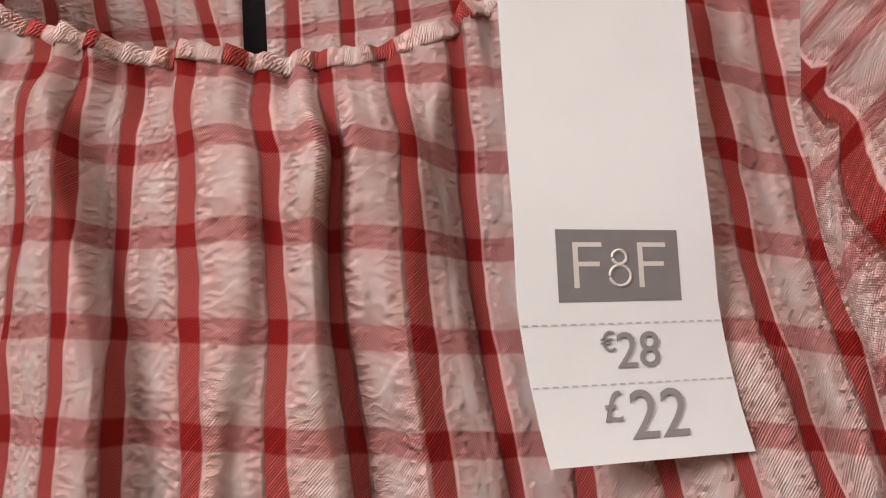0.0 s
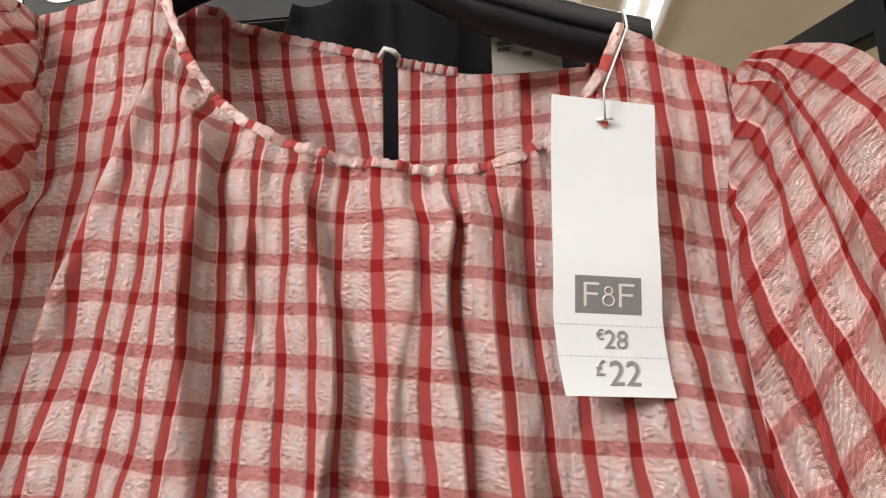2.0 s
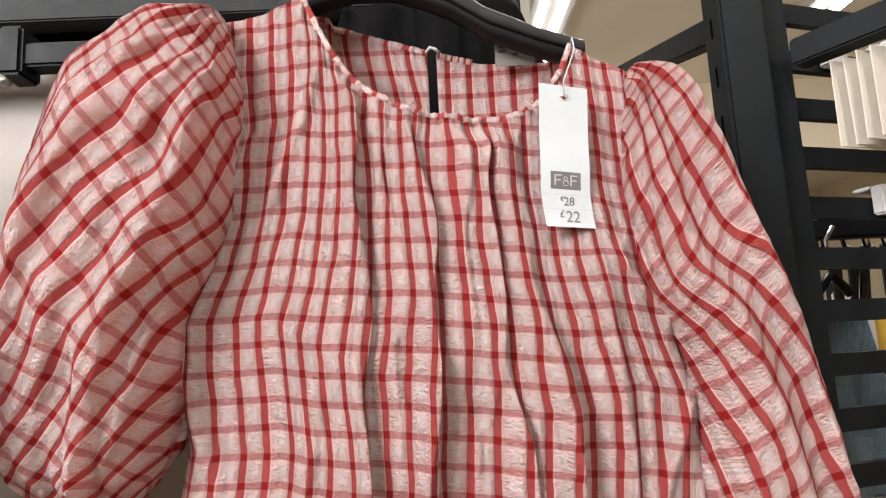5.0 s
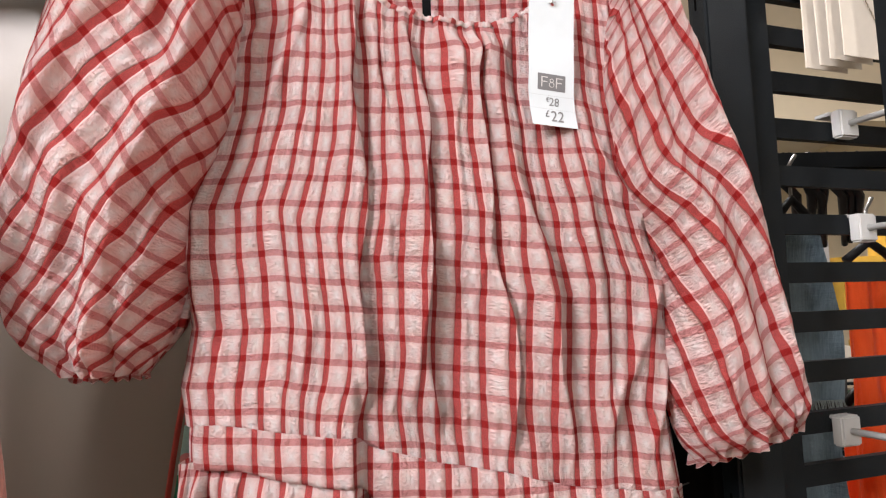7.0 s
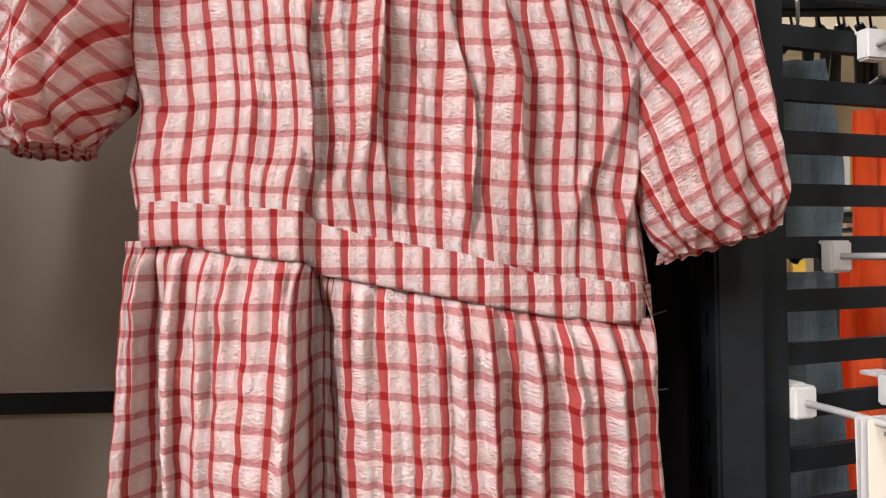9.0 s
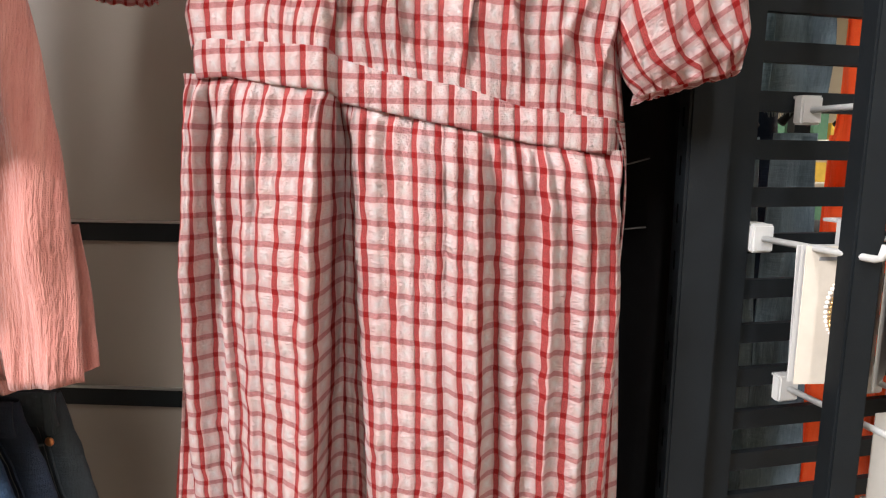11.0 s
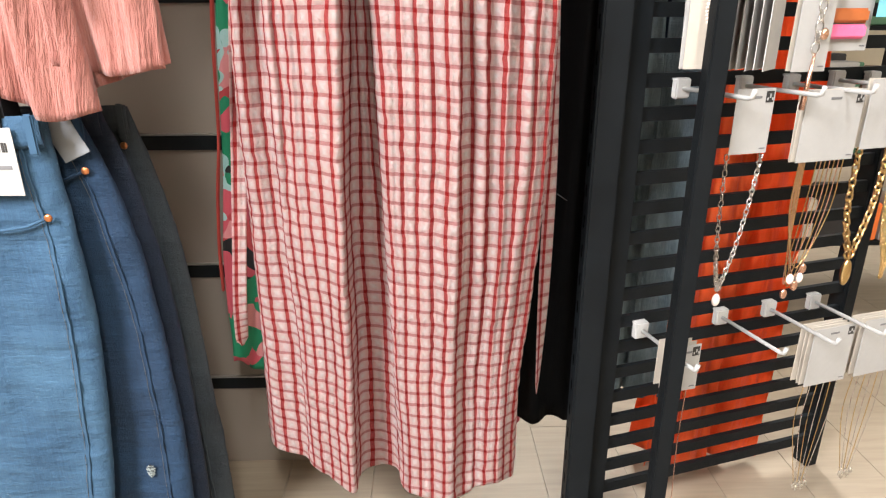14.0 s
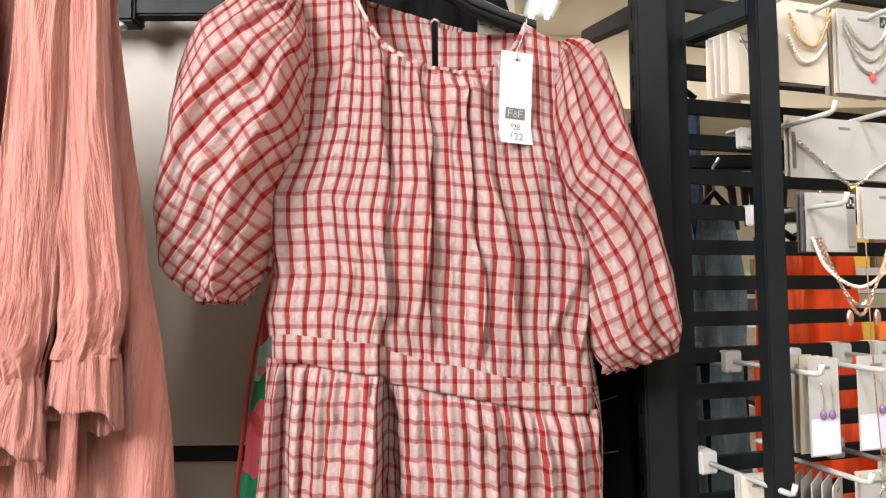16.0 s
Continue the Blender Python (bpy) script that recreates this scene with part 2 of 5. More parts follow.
def make_planks():
    m, nt, p = mat("pale_wood_vinyl")
    co = nt.nodes.new("ShaderNodeTexCoord").outputs["Object"]
    g = noise_tex(nt, 1.0, 5.0, 0.6, stretch(nt, co, 4, 60, 1))
    big = noise_tex(nt, 1.3, 3.0, 0.5, co)
    rnd = nt.nodes.new("ShaderNodeNewGeometry").outputs["Random Per Island"]
    c = blend(nt, ramp(nt, g, 0.3, 0.7), (0.18, 0.142, 0.103), (0.28, 0.232, 0.172))
    c = blend(nt, calc(nt, "MULTIPLY", rnd, 0.45), c, (0.225, 0.182, 0.132))
    c = blend(nt, calc(nt, "MULTIPLY", big, 0.2), c, (0.33, 0.285, 0.22))
    nt.links.new(c, p.inputs["Base Color"])
    p.inputs["Roughness"].default_value = 0.45
    nt.links.new(bump(nt, g, 0.15, 0.001), p.inputs["Normal"])
    return m


def glow(name, colour, strength):
    m, nt, p = mat(name)
    p.inputs["Base Color"].default_value = (*colour, 1)
    p.inputs["Emission Color"].default_value = (*colour, 1)
    p.inputs["Emission Strength"].default_value = strength
    return m


CHECK = make_check()
BLACK_METAL = plain("black_powder_coat", (0.0052, 0.0068, 0.0082), 0.55, 0.0, 0.25, 12, 0.25, 900)
BLACK_METAL.node_tree.nodes["Principled BSDF"].inputs["Specular IOR Level"].default_value = 0.15
DARK_HEADER = plain("charcoal_board", (0.0070, 0.0090, 0.0095), 0.6, 0.0, 0.2, 6)
DARK_HEADER.node_tree.nodes["Principled BSDF"].inputs["Specular IOR Level"].default_value = 0.2
SLOT_BLACK = plain("slot_shadow", (0.0015, 0.0015, 0.0015), 0.95)
SLOT_BLACK.node_tree.nodes["Principled BSDF"].inputs["Specular IOR Level"].default_value = 0.0
STEEL = plain("bare_steel_lip", (0.42, 0.41, 0.39), 0.35, 0.8, 0.15, 30)
HANGER_BLACK = plain("black_hanger_plastic", (0.007, 0.007, 0.008), 0.5, 0.0, 0.2, 20, 0.2, 700)
HANGER_BLACK.node_tree.nodes["Principled BSDF"].inputs["Specular IOR Level"].default_value = 0.2
TAUPE = plain("taupe_panel", (0.205, 0.178, 0.154), 0.55, 0.0, 0.05, 3, 0.1, 300)
CREAM = plain("cream_wall", (0.62, 0.55, 0.42), 0.8, 0.0, 0.06, 1.5)
OFFWHITE = plain("ceiling_white", (0.72, 0.68, 0.60), 0.85, 0.0, 0.05, 2)
WHITE_PLASTIC = plain("white_plastic", (0.40, 0.40, 0.39), 0.35, 0.0, 0.04, 40)
CARD = plain("white_card", (0.37, 0.366, 0.357), 0.55, 0.0, 0.03, 60, 0.06, 800)
BEIGE_CARD = plain("beige_card", (0.50, 0.455, 0.39), 0.6, 0.0, 0.04, 60)
LILAC = plain("lilac_card", (0.66, 0.58, 0.76), 0.55, 0.0, 0.1, 25)
TAG_CARD = plain("swing_tag_card", (0.445, 0.485, 0.510), 0.5, 0.0, 0.02, 60, 0.05, 900)
INK_GREY = plain("grey_print", (0.11, 0.11, 0.115), 0.6, 0.0, 0.06, 200)
INK_LIGHT = plain("pale_grey_print", (0.15, 0.15, 0.155), 0.6, 0.0, 0.05, 200)
PERF_GREY = plain("perforation_grey", (0.27, 0.28, 0.29), 0.6)
INK_BLACK = plain("black_print", (0.02, 0.02, 0.02), 0.6)
SIGN_WHITE = plain("sign_letter_white", (0.37, 0.37, 0.355), 0.5, 0.0, 0.04, 20)
GOLD = plain("gold_plate", (0.60, 0.42, 0.19), 0.28, 1.0, 0.12, 300)
ROSE = plain("rose_gold_plate", (0.72, 0.45, 0.34), 0.28, 1.0, 0.12, 300)
SILVER = plain("silver_plate", (0.68, 0.66, 0.62), 0.26, 1.0, 0.12, 300)
PEARL = plain("pearl", (0.80, 0.72, 0.66), 0.25, 0.0, 0.06, 300)
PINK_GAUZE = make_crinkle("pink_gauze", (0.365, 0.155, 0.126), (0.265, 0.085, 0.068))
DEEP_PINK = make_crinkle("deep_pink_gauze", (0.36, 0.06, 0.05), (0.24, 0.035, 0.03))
ORANGE_KNIT = make_crinkle("orange_knit", (0.95, 0.19, 0.035), (0.80, 0.11, 0.018), 0.4)
DENIM_LIGHT = make_denim("light_denim", (0.012, 0.045, 0.097), (0.039, 0.094, 0.160))
DENIM_MID = make_denim("mid_denim", (0.0030, 0.016, 0.042), (0.0075, 0.032, 0.074))
DENIM_DARK = make_denim("dark_denim", (0.004, 0.010, 0.024), (0.010, 0.021, 0.044))
DENIM_GREY = make_denim("grey_denim", (0.012, 0.019, 0.026), (0.034, 0.046, 0.056))
DENIM_FADED = make_denim("faded_denim", (0.055, 0.085, 0.105), (0.18, 0.235, 0.27))
DENIM_BLACK = make_denim("black_denim", (0.003, 0.0035, 0.005), (0.008, 0.009, 0.012))
DENIM_SLATE = make_denim("slate_denim", (0.075, 0.120, 0.150), (0.27, 0.345, 0.385))
NAVY_BLACK = plain("black_cotton", (0.0022, 0.0022, 0.0026), 0.95, 0.0, 0.3, 20)
NAVY_BLACK.node_tree.nodes["Principled BSDF"].inputs["Specular IOR Level"].default_value = 0.1
COPPER = plain("copper_rivet", (0.55, 0.22, 0.09), 0.35, 0.9, 0.1, 300)
STITCH = plain("seam_thread", (0.10, 0.10, 0.10), 0.9)
FRAY = plain("frayed_thread", (0.22, 0.25, 0.24), 0.9)
SWIRL = make_print()
VINYL = make_planks()
LAMP_GLOW = glow("tube_glow", (1.0, 0.97, 0.92), 9.0)


# ---- mesh helpers ----
def smooth_all(me):
    me.polygons.foreach_set("use_smooth", [True] * len(me.polygons))


def true_place(ob):
    m = ob.matrix_parent_inverse @ ob.matrix_basis
    return true_place(ob.parent) @ m if ob.parent else ob.matrix_basis.copy()


def adopt(ob, parent):
    """Hang ob under parent, leaving it where it stands."""
    ob.parent = parent
    ob.matrix_parent_inverse = true_place(parent).inverted()


def part(name, bm, material, parent=None, label="", smooth=False):
    me = bpy.data.meshes.new(name)
    bm.to_mesh(me)
    bm.free()
    me.materials.append(material)
    if smooth:
        smooth_all(me)
    ob = new(name, me)
    if parent is not None:
        adopt(ob, parent)
    if label:
        tagged(ob, label)
    return ob


def empty(name, place, label, category, group="", kind=""):
    ob = new(name)
    ob.location = place
    return tagged(ob, label, category, group, kind)


def put_box(bm, x0, x1, y0, y1, z0, z1, bevel=0.0, turn=None):
    r = bmesh.ops.create_cube(bm, size=1.0, matrix=Matrix.LocRotScale(((x0 + x1) / 2, (y0 + y1) / 2, (z0 + z1) / 2), None, (x1 - x0, y1 - y0, z1 - z0)))
    vs = r["verts"]
    if bevel:
        es = list({e for v in vs for e in v.link_edges})
        vs = bmesh.ops.bevel(bm, geom=es, offset=bevel, segments=2, affect="EDGES")["verts"]
    if turn is not None:
        bmesh.ops.transform(bm, matrix=turn, verts=list(vs))


def box(name, x0, x1, y0, y1, z0, z1, material, parent=None, label="", bevel=0.0, turn=None):
    bm = bmesh.new()
    put_box(bm, x0, x1, y0, y1, z0, z1, bevel, turn)
    return part(name, bm, material, parent, label)


def surface(name, fn, nu, nv, material, parent=None, label="", closed=False, thick=0.0):
    """A sheet fn(u, v) -> (x, y, z, cloth_u, cloth_v) over the unit square."""
    verts, uvs, faces = [], [], []
    for j in range(nv + 1):
        for i in range(nu + 1):
            x, y, z, a, b = fn(i / nu, j / nv)
            verts.append((x, y, z))
            uvs.append((a, b))
    w = nu + 1
    for j in range(nv):
        for i in range(nu):
            faces.append((j * w + i, (j + 1) * w + i, (j + 1) * w + i + 1, j * w + i + 1))
    me = bpy.data.meshes.new(name)
    me.from_pydata(verts, [], faces)
    layer = me.uv_layers.new(name="UVMap")
    idx = np.empty(len(me.loops), dtype=np.int32)
    me.loops.foreach_get("vertex_index", idx)
    layer.data.foreach_set("uv", np.array(uvs, dtype=np.float32)[idx].ravel())
    me.materials.append(material)
    smooth_all(me)
    ob = new(name, me)
    if parent is not None:
        adopt(ob, parent)
    if label:
        tagged(ob, label)
    if thick:
        s = ob.modifiers.new("thickness", "SOLIDIFY")
        s.thickness, s.offset = thick, 0.0
    return ob


def tube_bm(bm, pts, r, sides=8, closed=False):
    pts = [Vector(p) for p in pts]
    n = len(pts)
    rings = []
    for i, p in enumerate(pts):
        a = pts[(i - 1) % n] if (closed or i > 0) else p
        b = pts[(i + 1) % n] if (closed or i < n - 1) else p
        d = (b - a).normalized()
        side = d.cross(Vector((0, 0, 1)))
        side = side.normalized() if side.length > 1e-4 else Vector((1, 0, 0))
        up = side.cross(d)
        rr = r[i] if isinstance(r, (list, tuple)) else r
        rings.append([bm.verts.new(p + rr * (math.cos(k * math.tau / sides) * side + math.sin(k * math.tau / sides) * up)) for k in range(sides)])
    for i in range(n if closed else n - 1):
        a, b = rings[i], rings[(i + 1) % n]
        for k in range(sides):
            bm.faces.new((a[k], b[k], b[(k + 1) % sides], a[(k + 1) % sides]))
    if not closed:
        bm.faces.new(rings[0])
        bm.faces.new(rings[-1][::-1])
    bmesh.ops.recalc_face_normals(bm, faces=bm.faces)


def tube(name, pts, r, material, parent=None, label="", sides=8, closed=False):
    bm = bmesh.new()
    tube_bm(bm, pts, r, sides, closed)
    return part(name, bm, material, parent, label, smooth=True)


def lerp(table, x):
    """Piecewise-linear look-up in rows of (x, y)."""
    return float(np.interp(x, [r[0] for r in table], [r[1] for r in table]))


def spline(pts, n):
    """Catmull-Rom through the points, n samples."""
    p = np.array(pts, float)
    p = np.vstack([2 * p[0] - p[1], p, 2 * p[-1] - p[-2]])
    out = []
    for t in np.linspace(0, len(pts) - 1 - 1e-9, n):
        i = int(t)
        f = t - i
        a, b, c, d = p[i], p[i + 1], p[i + 2], p[i + 3]
        out.append(0.5 * (2 * b + (c - a) * f + (2 * a - 5 * b + 4 * c - d) * f * f + (3 * b - a - 3 * c + d) * f ** 3))
    return np.array(out)


def ease(x):
    x = min(1.0, max(0.0, x))
    return x * x * (3 - 2 * x)


def wob(x, y, z, s):
    return noise.noise(Vector((x * s, y * s, z * s)))


def lettering(name, text, size, place, rx, rz, material, parent=None, depth=0.0004, align="CENTER"):
    cu = bpy.data.curves.new(name, "FONT")
    cu.body, cu.size, cu.extrude, cu.align_x = text, size, depth, align
    ob = new(name, cu)
    me = bpy.data.meshes.new_from_object(ob.evaluated_get(bpy.context.evaluated_depsgraph_get()))
    bpy.data.objects.remove(ob)
    me.materials.append(material)
    ob = new(name, me)
    ob.matrix_world = pose(*place, rx, 0, rz)
    if parent is not None:
        adopt(ob, parent)
    return ob


# ================= the shop round the bay =================
def structure(ob, label, category=""):
    return tagged(ob, label, category, kind="structure")


floor = structure(box("floor", -4.0, 6.0, -5.0, 9.0, -0.12, -0.006, plain("floor_base", (0.30, 0.24, 0.17), 0.6), label=""), "pale wood-effect vinyl plank floor of the shop", "floor")
structure(box("ceiling", -4.0, 6.0, -5.0, 9.0, 3.4, 3.5, OFFWHITE), "off-white suspended shop ceiling", "ceiling")
structure(box("wall_far", -4.0, 6.0, 9.0, 9.15, 0, 3.4, CREAM), "plain cream painted far wall", "wall")
structure(box("wall_left", -4.15, -4.0, -5.0, 9.0, 0, 3.4, CREAM), "plain cream painted side wall", "wall")
structure(box("wall_right", 6.0, 6.15, -5.0, 9.0, 0, 3.4, CREAM), "plain cream painted side wall", "wall")
structure(box("wall_near", -4.0, 6.0, -5.15, -5.0, 0, 3.4, CREAM), "plain cream painted wall behind the aisle", "wall")
structure(box("bulkhead", -4.0, 6.0, 4.6, 4.8, 2.75, 3.4, CREAM), "cream boxed bulkhead below the ceiling", "bulkhead")

# ceiling strips that give the light
for lx, ly in STRIPS:
    fx = empty("ceiling_light", (lx, ly, 3.32), "white fluorescent strip light on the ceiling", "ceiling light", "ceiling strip lights")
    box("housing", lx - 0.13, lx + 0.13, ly - 0.8, ly + 0.8, 3.34, 3.399, WHITE_PLASTIC, fx)
    tube("glowing_tube", [(lx - 0.06, ly - 0.75, 3.32), (lx - 0.06, ly + 0.75, 3.32)], 0.018, LAMP_GLOW, fx, sides=10)
    tube("glowing_tube", [(lx + 0.06, ly - 0.75, 3.32), (lx + 0.06, ly + 0.75, 3.32)], 0.018, LAMP_GLOW, fx, sides=10)

# unseen fixture added to carry the key lamp over the aisle, tilted to the bay
pl = empty("added_key_fixture", KEY_AT, "unseen white panel light, added to light the bay", "panel light")
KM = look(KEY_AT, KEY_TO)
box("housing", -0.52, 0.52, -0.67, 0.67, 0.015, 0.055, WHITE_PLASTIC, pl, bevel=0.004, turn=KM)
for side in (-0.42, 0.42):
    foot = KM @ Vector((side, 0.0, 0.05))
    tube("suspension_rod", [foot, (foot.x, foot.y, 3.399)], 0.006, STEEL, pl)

# ---- the wall bay behind the dress ----
BACK_Y = 0.30
structure(box("back_panel", -1.6, 0.115, BACK_Y, BACK_Y + 0.03, 0.0, 1.735, TAUPE), "smooth taupe back panel of the wall bay", "panel")
structure(box("bay_divider", -1.7, 0.115, BACK_Y + 0.05, BACK_Y + 0.12, 0.0, 2.6, DARK_HEADER), "dark board at the back of the bay", "panel")
structure(box("panel_edge", 0.118, 0.134, BACK_Y + 0.02, BACK_Y + 0.10, 0.0, 2.6, OFFWHITE), "white edge strip of the wall panel", "trim")
for z in (0.20, 0.452, 0.703, 0.953):
    rl = structure(empty("slot_rail", (-0.6, BACK_Y, z), "", ""), "black slotted steel rail across the taupe panel", "rail")
    box("bar", -1.6, 0.1, BACK_Y - 0.004, BACK_Y + 0.02, z - 0.013, z + 0.013, BLACK_METAL, rl)
    box("steel_lip", -1.6, 0.1, BACK_Y - 0.006, BACK_Y + 0.004, z + 0.0135, z + 0.0165, STEEL, rl)
# hanging rail high on the left, with its socket
hr = empty("hang_rail", (-0.9, 0.22, 1.70), "black square steel hanging rail along the bay", "rail")
box("bar", -1.5, -0.35, 0.235, 0.265, 1.672, 1.702, BLACK_METAL, hr, bevel=0.003)
box("socket", -0.525, -0.495, 0.228, 0.272, 1.660, 1.722, BLACK_METAL, hr, bevel=0.004)
tube("bolt", [(-0.513, 0.235, 1.650), (-0.513, 0.222, 1.650)], 0.006, STEEL, hr)

header = empty("header_sign", (-0.5, 0.27, 1.75), "charcoal header sign with white lettering above the bay", "sign")
box("board", -1.6, 0.075, 0.262, BACK_Y - 0.002, 1.745, 2.25, DARK_HEADER, header, bevel=0.002)
lettering("letters", "women", 0.130, (-0.281, 0.2612, 1.785), 90, 0, SIGN_WHITE, header, 0.0004, "RIGHT")


# flat black chip that stands in for the shade inside a slot
bm = bmesh.new()
put_box(bm, -0.0016, 0.0016, -0.0006, 0.002, -0.010, 0.010)
slot_mesh = bpy.data.meshes.new("slot")
bm.to_mesh(slot_mesh)
bm.free()
slot_mesh.materials.append(SLOT_BLACK)


def upright(x0, x1, y0, y1, top, label, slot_x):
    """A box-section post; its slots are in the front, or at slot_x None in the side cheek."""
    ob = empty("slotted_upright", ((x0 + x1) / 2, (y0 + y1) / 2, 0), label, "shelving upright", "slotted uprights")
    box("post", x0, x1, y0, y1, 0.0, top, BLACK_METAL, ob, bevel=0.003)
    for k in range(int(top / 0.05) - 1):
        slot = new("slot", slot_mesh)
        if slot_x is None:
            slot.matrix_basis = pose(x0, (y0 + y1) / 2, 0.06 + 0.05 * k, 0, 0, -90)
        else:
            slot.location = (slot_x, y0, 0.06 + 0.05 * k)
        adopt(slot, ob)
    return ob


upright(0.084, 0.112, 0.262, 0.298, 2.5, "dark slotted steel upright at the panel edge", 0.104)
upright(0.270, 0.314, 0.075, 0.112, 2.4, "tall black steel shelving upright with slots beside the dress", None)
arm = empty("side_arm", (0.290, 0.112, 1.62), "black steel arm reaching back from the upright", "arm")
box("bar", -0.011, 0.011, 0.0, 0.34, -0.014, 0.014, BLACK_METAL, arm, bevel=0.002, turn=Matrix.Translation((0.290, 0.113, 1.620)) @ Matrix.Rotation(radians(15.8), 4, "X"))

# ---- slatted jewellery panel, turned a little from the bay ----
PK, PX, PY = 0.284, 0.376, 0.111
PANEL = Matrix.Translation((0.349, PY + PK * (0.349 - PX), 0)) @ Matrix.Rotation(math.atan(PK), 4, "Z")
PLEN = 0.50
SLAT_Z0, SLAT_PITCH = 0.0695, 0.0504


def on_panel(x, z, off=0.0):
    """World place of the point of the panel's face above x, off metres in front of it."""
    n = Vector((PK, -1, 0)).normalized()
    return Vector((x, PY + PK * (x - PX), z)) + off * n


rack = empty("slatted_panel", PANEL.translation, "black steel slatted display panel for jewellery", "display panel")
box("post", -0.036, 0.0, -0.004, 0.034, 0.0, 2.2, BLACK_METAL, rack, turn=PANEL, bevel=0.003)
box("post", PLEN, PLEN + 0.03, -0.004, 0.034, 0.0, 2.2, BLACK_METAL, rack, turn=PANEL, bevel=0.003)
bm = bmesh.new()
put_box(bm, 0.0005, PLEN - 0.0005, 0.004, 0.013, -0.0105, 0.0105)
slat_mesh = bpy.data.meshes.new("slat")
bm.to_mesh(slat_mesh)
bm.free()
slat_mesh.materials.append(BLACK_METAL)
for k in range(40):
    ob = new("slat", slat_mesh)
    ob.matrix_basis = PANEL @ Matrix.Translation((0, 0, SLAT_Z0 + SLAT_PITCH * k))
    adopt(ob, rack)

# goal-post frame standing off the panel
gp = empty("face_out_frame", (0.40, -0.005, 0), "black square-tube frame standing off the slatted panel", "display frame")
box("front_post", 0.388, 0.414, -0.020, 0.006, 0.0, 1.588, BLACK_METAL, gp, bevel=0.002)
tube_pts = [Vector((0.401, -0.007, 1.575)), Vector((0.345, 0.085, 1.575))]
d = (tube_pts[1] - tube_pts[0])
ang = math.atan2(d.y, d.x)
box("top_bar", 0.012, d.length, -0.012, 0.012, -0.013, 0.013, BLACK_METAL, gp, bevel=0.002, turn=Matrix.Translation(tube_pts[0]) @ Matrix.Rotation(ang, 4, "Z"))
box("foot_bar", 0.012, d.length, -0.012, 0.012, -0.013, 0.013, BLACK_METAL, gp, bevel=0.002, turn=Matrix.Translation((tube_pts[0].x, tube_pts[0].y, 0.03)) @ Matrix.Rotation(ang, 4, "Z"))


# ================= the checked dress =================
dress = empty("checked_dress", (0, 0.02, 0.17), "red and white checked seersucker maxi dress on a black hanger", "dress")

TOP = [(-0.186, 1.598), (-0.163, 1.598), (-0.14, 1.606), (-0.117, 1.616), (-0.112, 1.605), (-0.104, 1.586), (-0.091, 1.558), (-0.076, 1.536), (-0.06, 1.522), (-0.042, 1.511), (-0.016, 1.501), (0.014, 1.495), (0.04, 1.493), (0.062, 1.498), (0.078, 1.507), (0.098, 1.535), (0.108, 1.560), (0.129, 1.549), (0.160, 1.536)]
WAIST_TOP = [(-0.216, 1.166), (-0.183, 1.169), (-0.137, 1.164), (-0.074, 1.158), (-0.066, 1.150), (-0.018, 1.137), (0.038, 1.127), (0.094, 1.111), (0.154, 1.103), (0.192, 1.101)]
WAIST_LOW = [(-0.211, 1.135), (-0.167, 1.136), (-0.125, 1.128), (-0.073, 1.122), (-0.065, 1.113), (-0.01, 1.102), (0.042, 1.092), (0.093, 1.081), (0.145, 1.073), (0.188, 1.069)]
LEFT_EDGE = [(0.0, -0.188), (0.10, -0.190), (0.24, -0.184), (0.42, -0.192), (0.50, -0.204), (0.60, -0.224), (0.70, -0.222), (0.82, -0.216), (0.93, -0.224), (1.0, -0.220)]
RIGHT_EDGE = [(0.0, 0.160), (0.3, 0.164), (0.52, 0.182), (0.62, 0.198), (0.72, 0.196), (0.85, 0.188), (1.0, 0.196)]
# pleats: centre at the neck and at the waist, widths before and after the crest, heights at neck and waist
PLEATS = [(-0.074, -0.073, 0.036, 0.0040, 0.015, 0.040), (-0.050, -0.046, 0.012, 0.005, 0.011, 0.009), (-0.025, -0.016, 0.018, 0.0040, 0.016, 0.028), (0.004, 0.010, 0.011, 0.005, 0.008, 0.008), (0.021, 0.046, 0.020, 0.0040, 0.016, 0.028), (0.046, 0.092, 0.018, 0.006, 0.010, 0.020), (0.085, 0.132, 0.018, 0.008, 0.0, 0.014), (-0.140, -0.135, 0.018, 0.014, 0.0, 0.007), (-0.112, -0.108, 0.012, 0.009, 0.0, 0.006)]


def ridge(x, z, s, seed, lean=0.12):
    """Irregular upright creases, s of them to the metre or so: 1 on a crease, 0 beside it."""
    n = noise.noise(Vector((x * s, seed, z * s * lean)))
    return max(0.0, 1 - abs(n) * 2.6) ** 1.5


def crease(x, z, row):
    """Soft ridge along the line from (x0, z0) to (x1, z1), fading at its ends."""
    x0, z0, x1, z1, w = row
    dx, dz = x1 - x0, z1 - z0
    l2 = dx * dx + dz * dz
    t = ((x - x0) * dx + (z - z0) * dz) / l2
    if not -0.1 < t < 1.1:
        return 0.0
    d = ((x - x0) * dz - (z - z0) * dx) / math.sqrt(l2)
    return math.exp(-((d / w) ** 2)) * ease((t + 0.1) / 0.3) * ease((1.1 - t) / 0.4)


